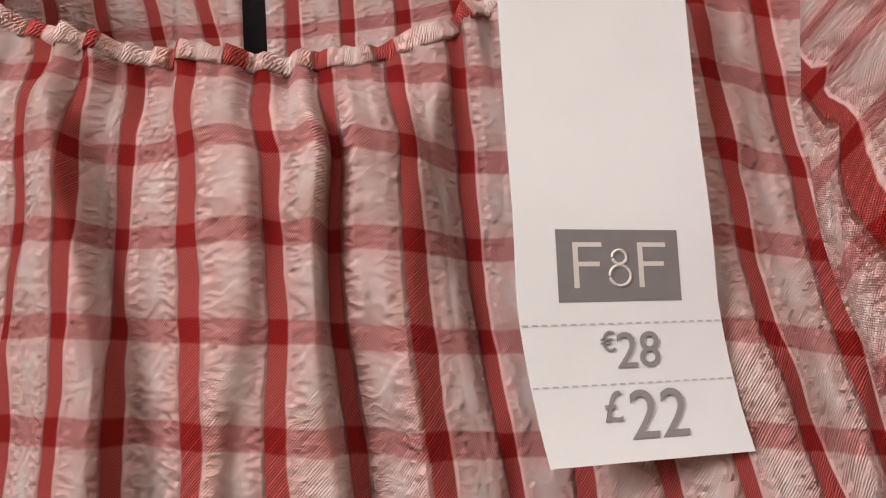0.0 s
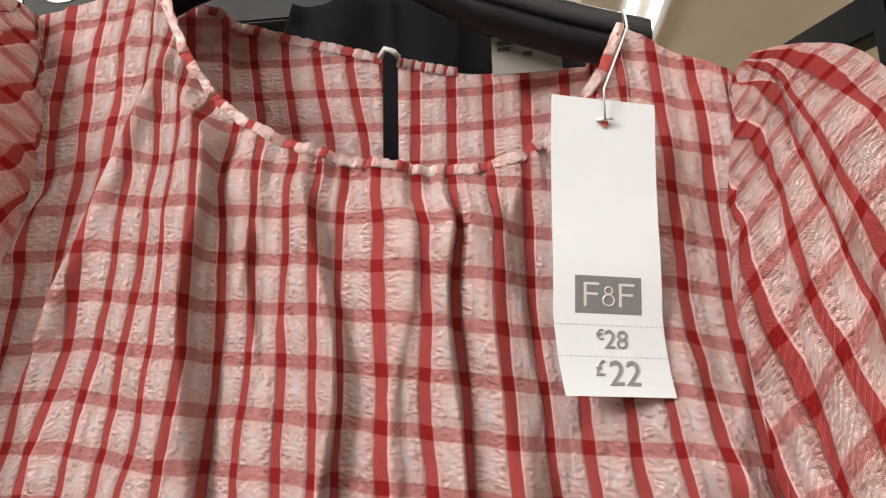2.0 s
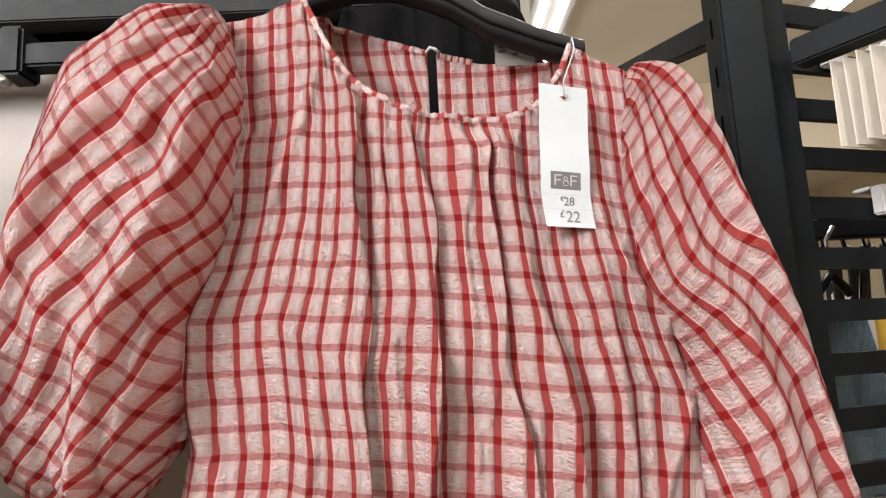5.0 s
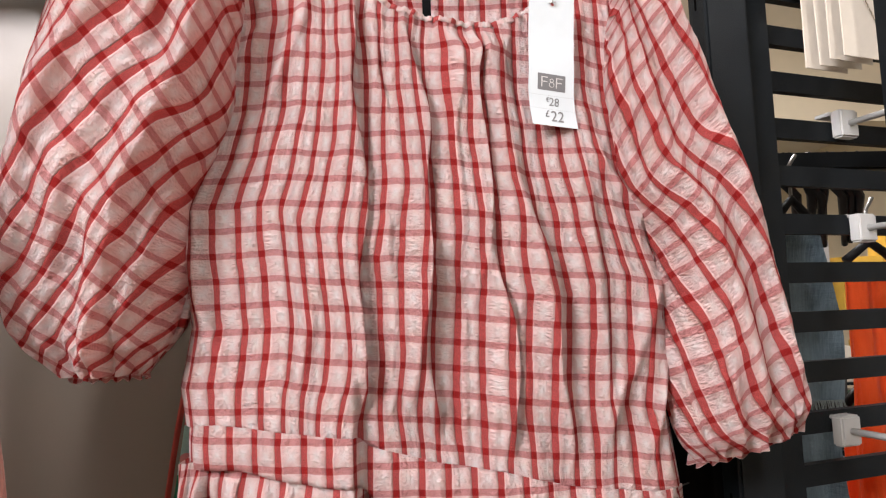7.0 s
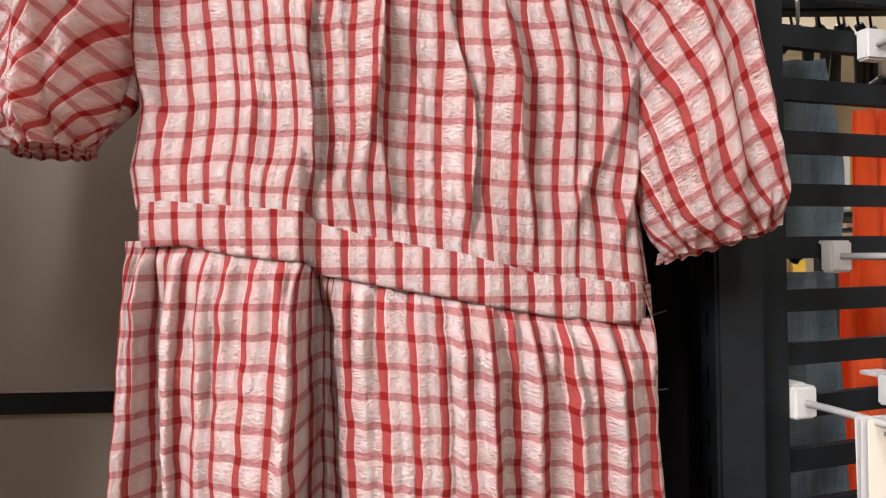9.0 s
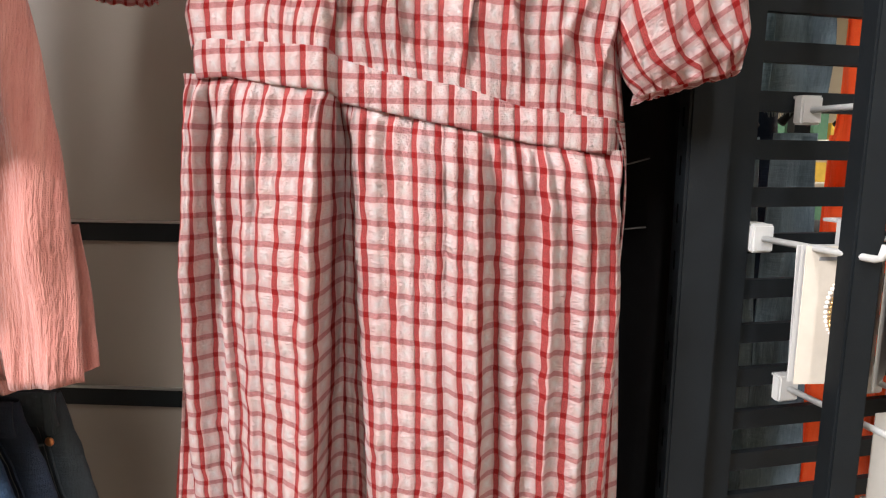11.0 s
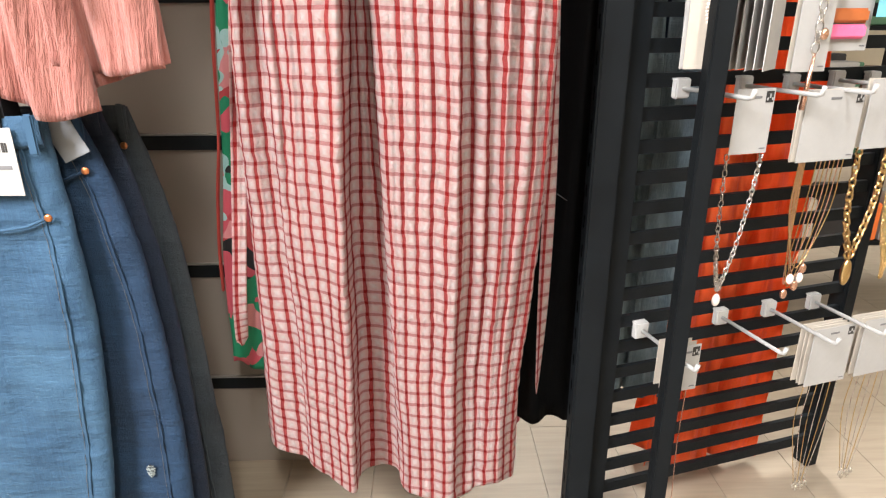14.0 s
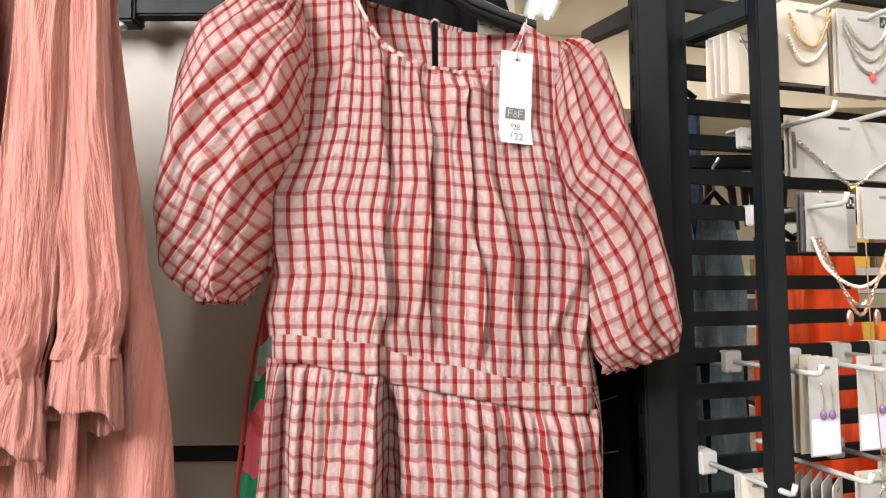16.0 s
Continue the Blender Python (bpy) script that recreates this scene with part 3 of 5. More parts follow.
BODICE_CREASES = [(0.148, 1.43, 0.196, 1.29, 0.006), (0.110, 1.40, 0.190, 1.30, 0.005), (0.186, 1.28, 0.110, 1.13, 0.007), (0.190, 1.22, 0.150, 1.11, 0.005), (-0.150, 1.50, -0.222, 1.335, 0.007), (-0.222, 1.335, -0.180, 1.20, 0.006), (-0.105, 1.30, -0.130, 1.16, 0.006), (-0.100, 1.56, -0.150, 1.40, 0.006)]


def pleat_height(x, s):
    h = 0.0
    for c0, c1, wl, wr, a0, a1 in PLEATS:
        sway = 0.004 * math.sin(9 * s + 40 * c0) + 0.003 * math.sin(17 * s + 90 * c0)
        h += 0.58 * (1.3 * a0 + (a1 - 1.3 * a0) * ease(s)) * (0.85 + 0.25 * math.sin(7 * s + 70 * c0)) * ease(s / 0.07) * (1 - 0.5 * ease((s - 0.84) / 0.16)) * crest(x, c0 + (c1 - c0) * s + sway, wl, wr)
    return h


def crest(x, c, before, after):
    w = before if x < c else after
    return math.exp(-((x - c) / w) ** 2)


def belt_depth(x):
    """How far the waistband stands out: its near part laps over the rest."""
    y = 0.006 - 0.020 * math.sin(math.pi * min(1.0, max(0.0, (x + 0.215) / 0.41)))
    y -= 0.016 * crest(x, -0.078, 0.085, 0.0045) + 0.006 * crest(x, 0.060, 0.045, 0.012)
    return y + 0.0012 * math.sin(x * 150)


def bodice_depth(x, z, s):
    y = 0.022 - 0.020 * math.sin(math.pi * min(1.0, max(0.0, (x + 0.21) / 0.40)))
    y -= 0.012 * ease(s * 1.6)
    y -= pleat_height(x, s)
    drop = lerp(TOP, x) - z
    if -0.10 < x < 0.09:
        y += 0.0013 * math.sin(x * math.tau / 0.0075 + 2.0 * math.sin(x * 60)) * math.exp(-drop / 0.016)
    low = z - lerp(WAIST_TOP, x)
    y += 0.0036 * math.sin(x * math.tau / 0.014 + 3 * wob(x, 0, 0, 30)) * math.exp(-low / 0.035)
    y += 0.006 * wob(x, 0.3, z * 0.6, 11) + 0.0018 * wob(x, 1.7, z, 38) + 0.0010 * wob(x, 2.9, z, 95)
    mid = ease((x + 0.11) / 0.05) * ease((0.15 - x) / 0.05)
    y -= (0.0055 * mid + 0.0030) * ridge(x + 0.05 * (z - 1.3), z, 22, 3.3) * ease(s / 0.06)
    y -= 0.0026 * ridge(x - 0.10 * (z - 1.3), z, 47, 8.1, 0.2)
    y -= 0.0050 * ridge(x, z, 55, 5.7) * (0.8 * math.exp(-low / 0.07) + mid * math.exp(-drop / 0.05))
    for row in BODICE_CREASES:
        y -= 0.0075 * crease(x, z, row)
    # cloth is flattened behind the swing tag, so that no fold covers it
    under = ease((x - 0.048) / 0.02) * ease((0.142 - x) / 0.02) * ease((z - 1.37) / 0.02) * ease((1.53 - z) / 0.01)
    return y + under * max(0.0, -0.003 - y)


def weft_fall(x):
    """Drop of the weft towards the lower shoulder."""
    return 0.16 * np.maximum(0.0, x + 0.05) ** 2 / (np.abs(x + 0.05) + 0.05)


def grid_cloth(name, place, nu, nv, u0, v0, parent, material=None, label="", thick=0.0007, even=False, fall=0.0):
    """A sheet whose check follows the cloth: arc length across, drop along."""
    P = np.array([[place(i / nu, j / nv) for i in range(nu + 1)] for j in range(nv + 1)])
    du = np.linalg.norm(np.diff(P, axis=1), axis=2)
    U = np.concatenate([np.zeros((nv + 1, 1)), np.cumsum(du, axis=1)], axis=1)
    mid = nu // 2
    if even:
        U = np.repeat((0.5 * U[int(nv * 0.3)] + 0.5 * U[int(nv * 0.6)])[None, :], nv + 1, axis=0)
    U = U - U[:, mid : mid + 1] + u0
    dv = np.linalg.norm(np.diff(P, axis=0), axis=2)
    # even out the drop across the sheet so that the weft stays level
    V = np.concatenate([np.zeros((1, nu + 1)), np.cumsum(dv, axis=0)], axis=0)
    # and let it fall away with the lower shoulder
    V = 0.08 * V + 0.92 * (P[0, mid, 2] - P[:, :, 2] - weft_fall(P[:, :, 0]) * fall) + v0
    return surface(name, lambda u, v: (*P[round(v * nv), round(u * nu)], U[round(v * nv), round(u * nu)], V[round(v * nv), round(u * nu)]), nu, nv, material or CHECK, parent, label, thick=thick)


def bodice(u, s):
    xt, xb = -0.186 + 0.346 * u, -0.215 + 0.407 * u
    x = xt + (xb - xt) * s
    le, re = lerp(LEFT_EDGE, s), lerp(RIGHT_EDGE, s)
    span0, span1 = -0.186 + (-0.215 + 0.186) * s, 0.160 + 0.032 * s
    f = (x - span0) / (span1 - span0)
    x = x + (le - span0) * (1 - f) ** 3 + (re - span1) * f ** 3
    zt, zb = lerp(TOP, xt), lerp(WAIST_TOP, x)
    z = zt + (zb - zt) * s
    y = bodice_depth(x, z, s)
    inner = ease(u / 0.10) * ease((1 - u) / 0.10) * ease(s / 0.08) * ease((1 - s) / 0.10)
    # the crests lap to one side, and the threads wander
    x += inner * (0.42 * min(0.022, pleat_height(x, s)) + 0.0045 * wob(x * 0.7, 7.7, z * 0.45, 16) + 0.0015 * wob(x, 4.4, z * 0.5, 55))
    z += inner * (0.0030 * wob(x, 6.1, z * 0.5, 20) + 0.0012 * wob(x, 9.1, z, 60))
    k = ease((s - 0.86) / 0.14)
    y += (belt_depth(x) + 0.0015 + 0.0016 * math.sin(x * math.tau / 0.012) * (1 - k) - y) * k
    edge = max(0.0, 1 - u / 0.05, 1 - (1 - u) / 0.05)
    y += 0.030 * edge ** 2 * ease(s * 2.5)
    if u < 0.215 or u > 0.845:
        y += 0.004 * (1 - ease(s / 0.14))
    return (x, y, z)


grid_cloth("bodice_front", bodice, 340, 230, 0.0115, 0.008, dress, even=True, fall=1.0)


def waistband(u, v):
    x = -0.2155 + 0.407 * u
    zt, zl = lerp(WAIST_TOP, x) + 0.001, lerp(WAIST_LOW, x)
    z = zt + (zl - zt) * v
    y = belt_depth(x) - 0.002 - 0.002 * math.sin(math.pi * v)
    y += 0.030 * max(0.0, 1 - u / 0.05, 1 - (1 - u) / 0.05) ** 2
    return (x, y, z)


grid_cloth("waistband", waistband, 200, 10, 0.004, 0.0085, dress)

# the skirt: cross-sections under the waistband and at the hem
SEC_TOP = [(-0.200, 0.110), (-0.214, 0.050), (-0.208, -0.006), (-0.186, 0.016), (-0.160, -0.012), (-0.125, -0.020), (-0.080, -0.036), (-0.070, 0.016), (-0.064, 0.020), (-0.057, 0.014), (-0.050, -0.014), (-0.010, -0.024), (0.052, -0.030), (0.066, -0.020), (0.090, -0.018), (0.120, -0.017), (0.160, -0.012), (0.186, 0.006), (0.190, 0.070)]
SEC_HEM = [(-0.262, 0.235), (-0.290, 0.190), (-0.262, 0.118), (-0.200, 0.080), (-0.178, 0.046), (-0.140, 0.018), (-0.106, -0.004), (-0.098, 0.048), (-0.070, 0.056), (-0.038, 0.042), (-0.027, 0.004), (-0.008, -0.018), (0.050, -0.030), (0.066, -0.010), (0.090, 0.000), (0.115, -0.004), (0.144, 0.010), (0.164, 0.034), (0.172, 0.120)]
NS = 300
TOPC, HEMC = spline(SEC_TOP, NS + 1), spline(SEC_HEM, NS + 1)
BASE_TOP = np.convolve(np.pad(TOPC[:, 1], 45, mode="edge"), np.hanning(91) / np.hanning(91).sum(), mode="valid")
HEM_Z = 0.178


SKIRT_PLEATS = [(-0.168, 0.014, 0.010), (-0.140, 0.012, 0.008), (-0.110, 0.016, 0.010), (-0.074, 0.018, 0.014), (-0.034, 0.014, 0.011), (-0.004, 0.012, 0.008), (0.022, 0.012, 0.009), (0.056, 0.016, 0.014), (0.092, 0.014, 0.010), (0.118, 0.012, 0.008), (0.148, 0.016, 0.010)]


def skirt(u, v):
    i = round(u * NS)
    a, b = TOPC[i], HEMC[i]
    e = 0.35 * v + 0.65 * ease(v)
    deep = 0.40 + 0.75 * ease(v / 0.20)
    ty = BASE_TOP[i] - 0.006 + (a[1] - BASE_TOP[i]) * deep
    x, y = a[0] + (b[0] - a[0]) * e, ty + (b[1] - ty) * e
    # the skirt fills out under the waist before it falls
    x += 0.012 * math.sin(math.pi * min(1, v * 1.3)) * (u - 0.45) * 2
    y -= 0.014 * math.sin(math.pi * min(1.0, v * 1.5)) * math.sin(math.pi * u)
    zt = lerp(WAIST_LOW, max(-0.211, min(0.188, a[0]))) + 0.005
    hem = HEM_Z - 0.006 * math.sin(u * 21) - 0.012 * ease((u - 0.6) / 0.1) * ease((0.85 - u) / 0.1)
    z = zt + (hem - zt) * v
    if a[1] < 0.03:
        y += (belt_depth(a[0]) + 0.0022 - y) * (1 - ease(v / 0.045))
    y -= (0.0066 * math.sin(a[0] * math.tau / 0.0165 + 5 * wob(a[0], 0, 0.4, 26)) + 0.004) * math.exp(-v / 0.085) * (0.08 + 0.92 * ease((v - 0.006) / 0.012))
    for c, wl, h in SKIRT_PLEATS:
        y -= h * ease(v / 0.06) * (1 - 0.75 * ease((v - 0.25) / 0.6)) * crest(a[0] + 0.006 * v, c, wl, 0.0042)
    y -= 0.0055 * math.sin(a[0] * math.tau / 0.029 + 4 * wob(a[0], 0, 0.9, 17)) * math.exp(-v / 0.5) * ease((v - 0.01) / 0.04)
    # gathers: fine at the waistband, joining into broad folds lower down
    y -= (0.0085 * ridge(a[0], z, 42, 2.2, 0.10) + 0.0045 * ridge(a[0], z, 95, 6.4, 0.10)) * math.exp(-v / 0.16) * ease((v - 0.004) / 0.02)
    y -= 0.0060 * ridge(a[0] + 0.03 * v, z, 17, 9.2, 0.08) * ease(v / 0.15) * (1 - 0.6 * v)
    y += 0.0022 * wob(x, 8.8, z, 30) + 0.0010 * wob(x, 1.9, z, 90)
    y += 0.007 * v ** 0.5 * wob(u * 1.1, 0.2, v * 0.25, 9) + 0.004 * wob(u * 2, 1.2, v, 7) + 0.0013 * wob(x, 3.2, z, 40)
    x += 0.0016 * wob(u * 0.5, 5.0, z, 60) + 0.0040 * wob(u * 1.2, 5.5, z * 0.4, 13) * ease(v / 0.1)
    z += 0.0022 * wob(x, 3.6, z, 26) * ease(v / 0.05) * ease((1 - v) / 0.03)
    return (x, y, z)


def skirt_cloth():
    nu, nv = NS, 200
    P = np.array([[skirt(i / nu, j / nv) for i in range(nu + 1)] for j in range(nv + 1)])
    dh = np.linalg.norm(np.diff(P[-1], axis=0), axis=1)
    dt = np.linalg.norm(np.diff(P[0], axis=0), axis=1)
    U = np.concatenate([[0], np.cumsum(0.5 * dh + 0.5 * dt)])
    return surface("skirt", lambda u, v: (*P[round(v * nv), round(u * nu)], U[round(u * nu)], P[0, nu // 2, 2] - P[round(v * nv), round(u * nu), 2] - 0.8 * (1 - v) * weft_fall(P[round(v * nv), round(u * nu), 0]) + 0.006), nu, nv, CHECK, dress, thick=0.0007)


skirt_cloth()


def skirt_back(u, v):
    x0, x1 = -0.205 - 0.065 * v, 0.190 - 0.012 * v
    x = x0 + (x1 - x0) * u
    y = 0.115 + 0.10 * v * (0.6 + 0.4 * math.cos(u * 2)) - 0.01 * math.sin(u * 40) * v
    return (x, y, 1.13 + (HEM_Z + 0.002 - 1.13) * v)


grid_cloth("skirt_back", skirt_back, 90, 60, 0.0, 0.0, dress)

# back of the bodice, seen through the neck, in two halves with a keyhole slit
BACK_TOP = [(-0.186, 1.597), (-0.150, 1.606), (-0.116, 1.619), (-0.088, 1.611), (-0.053, 1.599), (-0.012, 1.586), (0.038, 1.574), (0.102, 1.568), (0.125, 1.552), (0.160, 1.536)]


def back_half(x0, x1):
    def fn(u, v):
        x = x0 + (x1 - x0) * u
        zt = lerp(BACK_TOP, x)
        z = zt + (1.12 - zt) * v
        y = 0.052 + 0.020 * math.sin(math.pi * (x + 0.2) / 0.38) + 0.004 * wob(x, 2.0, z, 14) - 0.012 * (1 - ease(v * 6)) * (abs(x) > 0.1)
        return (x, y, z)
    return fn


SLIT = (-0.0115, -0.0030)
grid_cloth("bodice_back", back_half(-0.20, SLIT[0]), 70, 70, 0.003, 0.004, dress)
grid_cloth("bodice_back", back_half(SLIT[1], 0.175), 70, 70, 0.009, 0.004, dress)


def binding(pts, r, nm, label=""):
    """Narrow turned edge of the same cloth, with gather marks."""
    P = [Vector(p) for p in pts]

    def fn(u, v):
        i = min(len(P) - 1, round(u * (len(P) - 1)))
        a, b = P[max(0, i - 1)], P[min(len(P) - 1, i + 1)]
        d = (b - a).normalized()
        n1 = Vector((0, -1, 0))
        n2 = d.cross(n1).normalized()
        t = v * math.tau
        rr = r * (1 + 0.12 * math.sin(i * 0.9 + 2.4 * math.sin(i * 0.21)) + 0.10 * math.sin(i * 2.1))
        q = P[i] + rr * (math.cos(t) * n1 * 0.4 + math.sin(t) * n2 * 1.45)
        return (q.x, q.y, q.z, i * 0.0019 + 0.0015 * math.sin(i * 0.33), 0.017 + v * 0.006)
    return surface(nm, fn, len(P) - 1, 10, CHECK, dress, label)


neck_pts = []
for k in range(141):
    x = -0.1165 + 0.2245 * k / 140
    z = lerp(TOP, x)
    u = (x + 0.186) / 0.346
    bx, by, bz = bodice(u, 0.0)
    neck_pts.append((x, by - 0.0005, bz + 0.0005))
binding(neck_pts, 0.0017, "neck_binding")
for a, b in ((-0.114, SLIT[0]), (SLIT[1], 0.030)):
    binding([(a + (b - a) * k / 60, back_half(a, b)(k / 60, 0)[1] - 0.001, lerp(BACK_TOP, a + (b - a) * k / 60)) for k in range(61)], 0.0020, "back_neck_binding")
tube("button_loop", [(SLIT[0] - 0.001, 0.066, 1.585), (SLIT[0] + 0.003, 0.062, 1.588), (SLIT[1] - 0.001, 0.062, 1.586), (SLIT[1] + 0.002, 0.064, 1.583)], 0.0016, WHITE_PLASTIC, dress)


# ---- puff sleeves ----
def sleeve(name, inner, outer, y_mid, y_rad, angle, off, gathers, sway, creases, hollow, slant):
    n = 160
    I, O = spline(inner, n + 1), spline(outer, n + 1)
    length = float(np.sum(np.linalg.norm(np.diff((I + O) / 2, axis=0), axis=1)))
    ca, sa = math.cos(radians(angle)), math.sin(radians(angle))

    def fn(u, v):
        j = round(v * n)
        a, b = I[j], O[j]
        cx, cz, hx, hz = (a[0] + b[0]) / 2, (a[1] + b[1]) / 2, (b[0] - a[0]) / 2, (b[1] - a[1]) / 2
        t = u * math.tau
        half = math.hypot(hx, hz)
        bulge = 0.20 + 0.22 * v + 0.62 * math.sin(math.pi * v ** 0.85) ** 0.8
        ry = y_rad * bulge
        k = math.cos(t)
        # lengthwise folds, strongest where the cloth is gathered
        g = math.exp(-v / 0.16) + 0.9 * math.exp(-(1 - v) / 0.10)
        fold = 1 + 0.24 * g * math.sin(t * gathers + 2.2 * math.sin(t * 3 + off)) + sway * math.sin(t * 5 + 3.5 * v + off) * math.sin(math.pi * v)
        s = math.sin(t)
        y = y_mid - ry * s * fold
        x, z = cx + hx * k, cz + hz * k
        y += 0.007 * wob(x + 0.5 * z, off, z * 0.4, 26) + 0.0022 * wob(x, off, z, 60) + 0.0010 * wob(x, off + 3, z, 95)
        across = u * 0.42
        y -= 0.0090 * ridge(across + slant * v, v * 0.35, 14, off + 4.4, 0.30) * ease(v / 0.08) * (0.35 + 0.65 * s * s)
        y -= 0.0042 * ridge(across + 1.4 * slant * v, v * 0.35, 33, off + 7.7, 0.25) * ease(v / 0.05)
        y -= 0.0055 * ridge(across, v * 0.3, 60, off + 1.2, 0.10) * (math.exp(-v / 0.14) + math.exp(-(1 - v) / 0.10))
        x += 0.004 * wob(x, off + 6, z, 18) * ease(v / 0.1) * ease((1 - v) / 0.1)
        for u0, u1, h in creases:
            y -= h * ease(v / 0.12) * ease((1.0 - v) / 0.08) * crest(u, u0 + (u1 - u0) * v, 0.050, 0.020)
        if u < 0.5:
            y += 0.045 * crest(u, 0.475, 0.055, 0.03) * crest(v, hollow, 0.16, 0.14)
            y -= 0.0035 * math.sin(v * 105 + 2 * math.sin(v * 31)) * math.exp(-(0.5 - u) / 0.05) * ease((0.5 - v) / 0.15) * ease(v / 0.04)
        m = (0.5 - u) * (2 * half + 2 * y_rad) * 1.78 + 0.006 * wob(u, off, v * 0.5, 9)
        l = v * length * 1.12 + 0.006 * wob(u, off + 2, v * 0.6, 8)
        return (x, y, z, m * ca + l * sa + off * 0.003, -m * sa + l * ca + off * 0.002)
    return surface(name, fn, 240, n, CHECK, dress)


sleeve("left_sleeve", [(-0.182, 1.597), (-0.172, 1.560), (-0.165, 1.520), (-0.168, 1.480), (-0.171, 1.430), (-0.186, 1.385), (-0.206, 1.335), (-0.208, 1.290), (-0.218, 1.245), (-0.240, 1.211)],
       [(-0.190, 1.600), (-0.232, 1.598), (-0.268, 1.588), (-0.302, 1.556), (-0.326, 1.500), (-0.341, 1.430), (-0.351, 1.345), (-0.351, 1.295), (-0.340, 1.250), (-0.303, 1.211)], 0.012, 0.062, -33, 1.0, 11, 0.12, [(0.44, 0.28, 0.017), (0.38, 0.16, 0.011), (0.47, 0.385, 0.014), (0.30, 0.08, 0.009)], 0.80, 0.16)
sleeve("right_sleeve", [(0.152, 1.532), (0.150, 1.505), (0.144, 1.470), (0.143, 1.414), (0.152, 1.350), (0.170, 1.310), (0.180, 1.265), (0.180, 1.205), (0.184, 1.150), (0.200, 1.122)],
       [(0.160, 1.537), (0.186, 1.531), (0.208, 1.516), (0.222, 1.474), (0.236, 1.424), (0.252, 1.368), (0.270, 1.300), (0.286, 1.235), (0.293, 1.185), (0.289, 1.146)], 0.014, 0.050, -21, 2.0, 9, 0.09, [(0.46, 0.34, 0.013), (0.42, 0.22, 0.011), (0.47, 0.42, 0.011), (0.22, 0.12, 0.008)], 0.70, 0.05)


def cuff(name, a, b, y_mid, ry):
    def fn(u, v):
        t = u * math.tau
        cx, cz = (a[0] + b[0]) / 2, (a[1] + b[1]) / 2
        hx, hz = (b[0] - a[0]) / 2, (b[1] - a[1]) / 2
        fl = 0.98 + (0.03 + 0.03 * v) * math.sin(t * 17 + 1.5 * math.sin(t * 4)) + 0.05 * v
        down = Vector((hz, 0, -hx)).normalized()
        if down.z > 0:
            down = -down
        x, z = cx + hx * math.cos(t) * fl + down.x * 0.007 * v, cz + hz * math.cos(t) * fl + down.z * 0.007 * v
        z += 0.0009 * math.sin(t * 17 + 2 * math.sin(t * 3)) * (0.4 + v)
        return (x, y_mid - ry * math.sin(t) * fl, z, u * 0.34, v * 0.014)
    return surface(name, fn, 180, 4, CHECK, dress, thick=0.0008)


cuff("elastic_cuff", (-0.244, 1.214), (-0.299, 1.214), 0.012, 0.024)
cuff("elastic_cuff", (0.200, 1.124), (0.288, 1.150), 0.020, 0.022)


def tie(name, pts, width, twist):
    P = spline(pts, 90)

    def fn(u, v):
        j = round(v * 89)
        w = width * (0.25 + 0.75 * ease((1 - v) / 0.03))
        a = twist + 0.5 * math.sin(v * 7)
        return (P[j][0] + (u - 0.5) * w * math.cos(a), P[j][1] + (u - 0.5) * w * math.sin(a), P[j][2], u * width + 0.004, v * 0.75)
    return surface(name, fn, 6, 89, CHECK, dress, thick=0.0012)


tie("waist_tie", [(0.188, 0.02, 1.10), (0.200, 0.035, 1.05), (0.202, 0.05, 0.93), (0.206, 0.06, 0.75), (0.205, 0.06, 0.60), (0.204, 0.06, 0.45), (0.202, 0.06, 0.315)], 0.022, 0.9)
tie("waist_tie", [(-0.200, 0.05, 1.15), (-0.216, 0.055, 1.09), (-0.232, 0.055, 0.95), (-0.252, 0.06, 0.75), (-0.270, 0.07, 0.60), (-0.285, 0.08, 0.48), (-0.292, 0.09, 0.40)], 0.022, 0.5)

# care label sewn in the back neck
lab = box("size_label", 0.050, 0.086, 0.0535, 0.0542, 1.563, 1.586, plain("label_satin", (0.16, 0.155, 0.14), 0.5), dress)
for lx, lw, lz in ((0.053, 0.009, 1.580), (0.053, 0.007, 1.576), (0.066, 0.006, 1.579), (0.066, 0.005, 1.573), (0.077, 0.006, 1.578)):
    box("label_print", lx, lx + lw, 0.0528, 0.0533, lz, lz + 0.0018, INK_BLACK, lab)

# ---- hanger ----
hanger = empty("hanger", (0.0, 0.03, 1.65), "broad black plastic hanger inside the dress", "hanger")


HANGER_TOP = [(-0.150, 1.606), (-0.121, 1.631), (-0.103, 1.649), (-0.074, 1.662), (-0.062, 1.700), (-0.018, 1.700), (-0.006, 1.652), (0.011, 1.628), (0.038, 1.606), (0.084, 1.584), (0.124, 1.570)]
HANGER_LOW = [(-0.150, 1.592), (-0.111, 1.613), (-0.076, 1.624), (-0.040, 1.624), (-0.010, 1.614), (0.011, 1.604), (0.043, 1.583), (0.084, 1.566), (0.124, 1.552)]


def hanger_face(u, v):
    """Flat-faced plate with a rounded rim, wide at the neck and narrow at the shoulders."""
    x = -0.150 + 0.274 * u
    hi, lo = lerp(HANGER_TOP, x), lerp(HANGER_LOW, x) + 0.006
    t = v * math.tau
    c, sn = math.cos(t), math.sin(t)
    return (x, 0.032 - 0.011 * math.copysign(abs(c) ** 0.35, c), (hi + lo) / 2 + (hi - lo) / 2 * math.copysign(abs(sn) ** 0.55, sn), u, v)


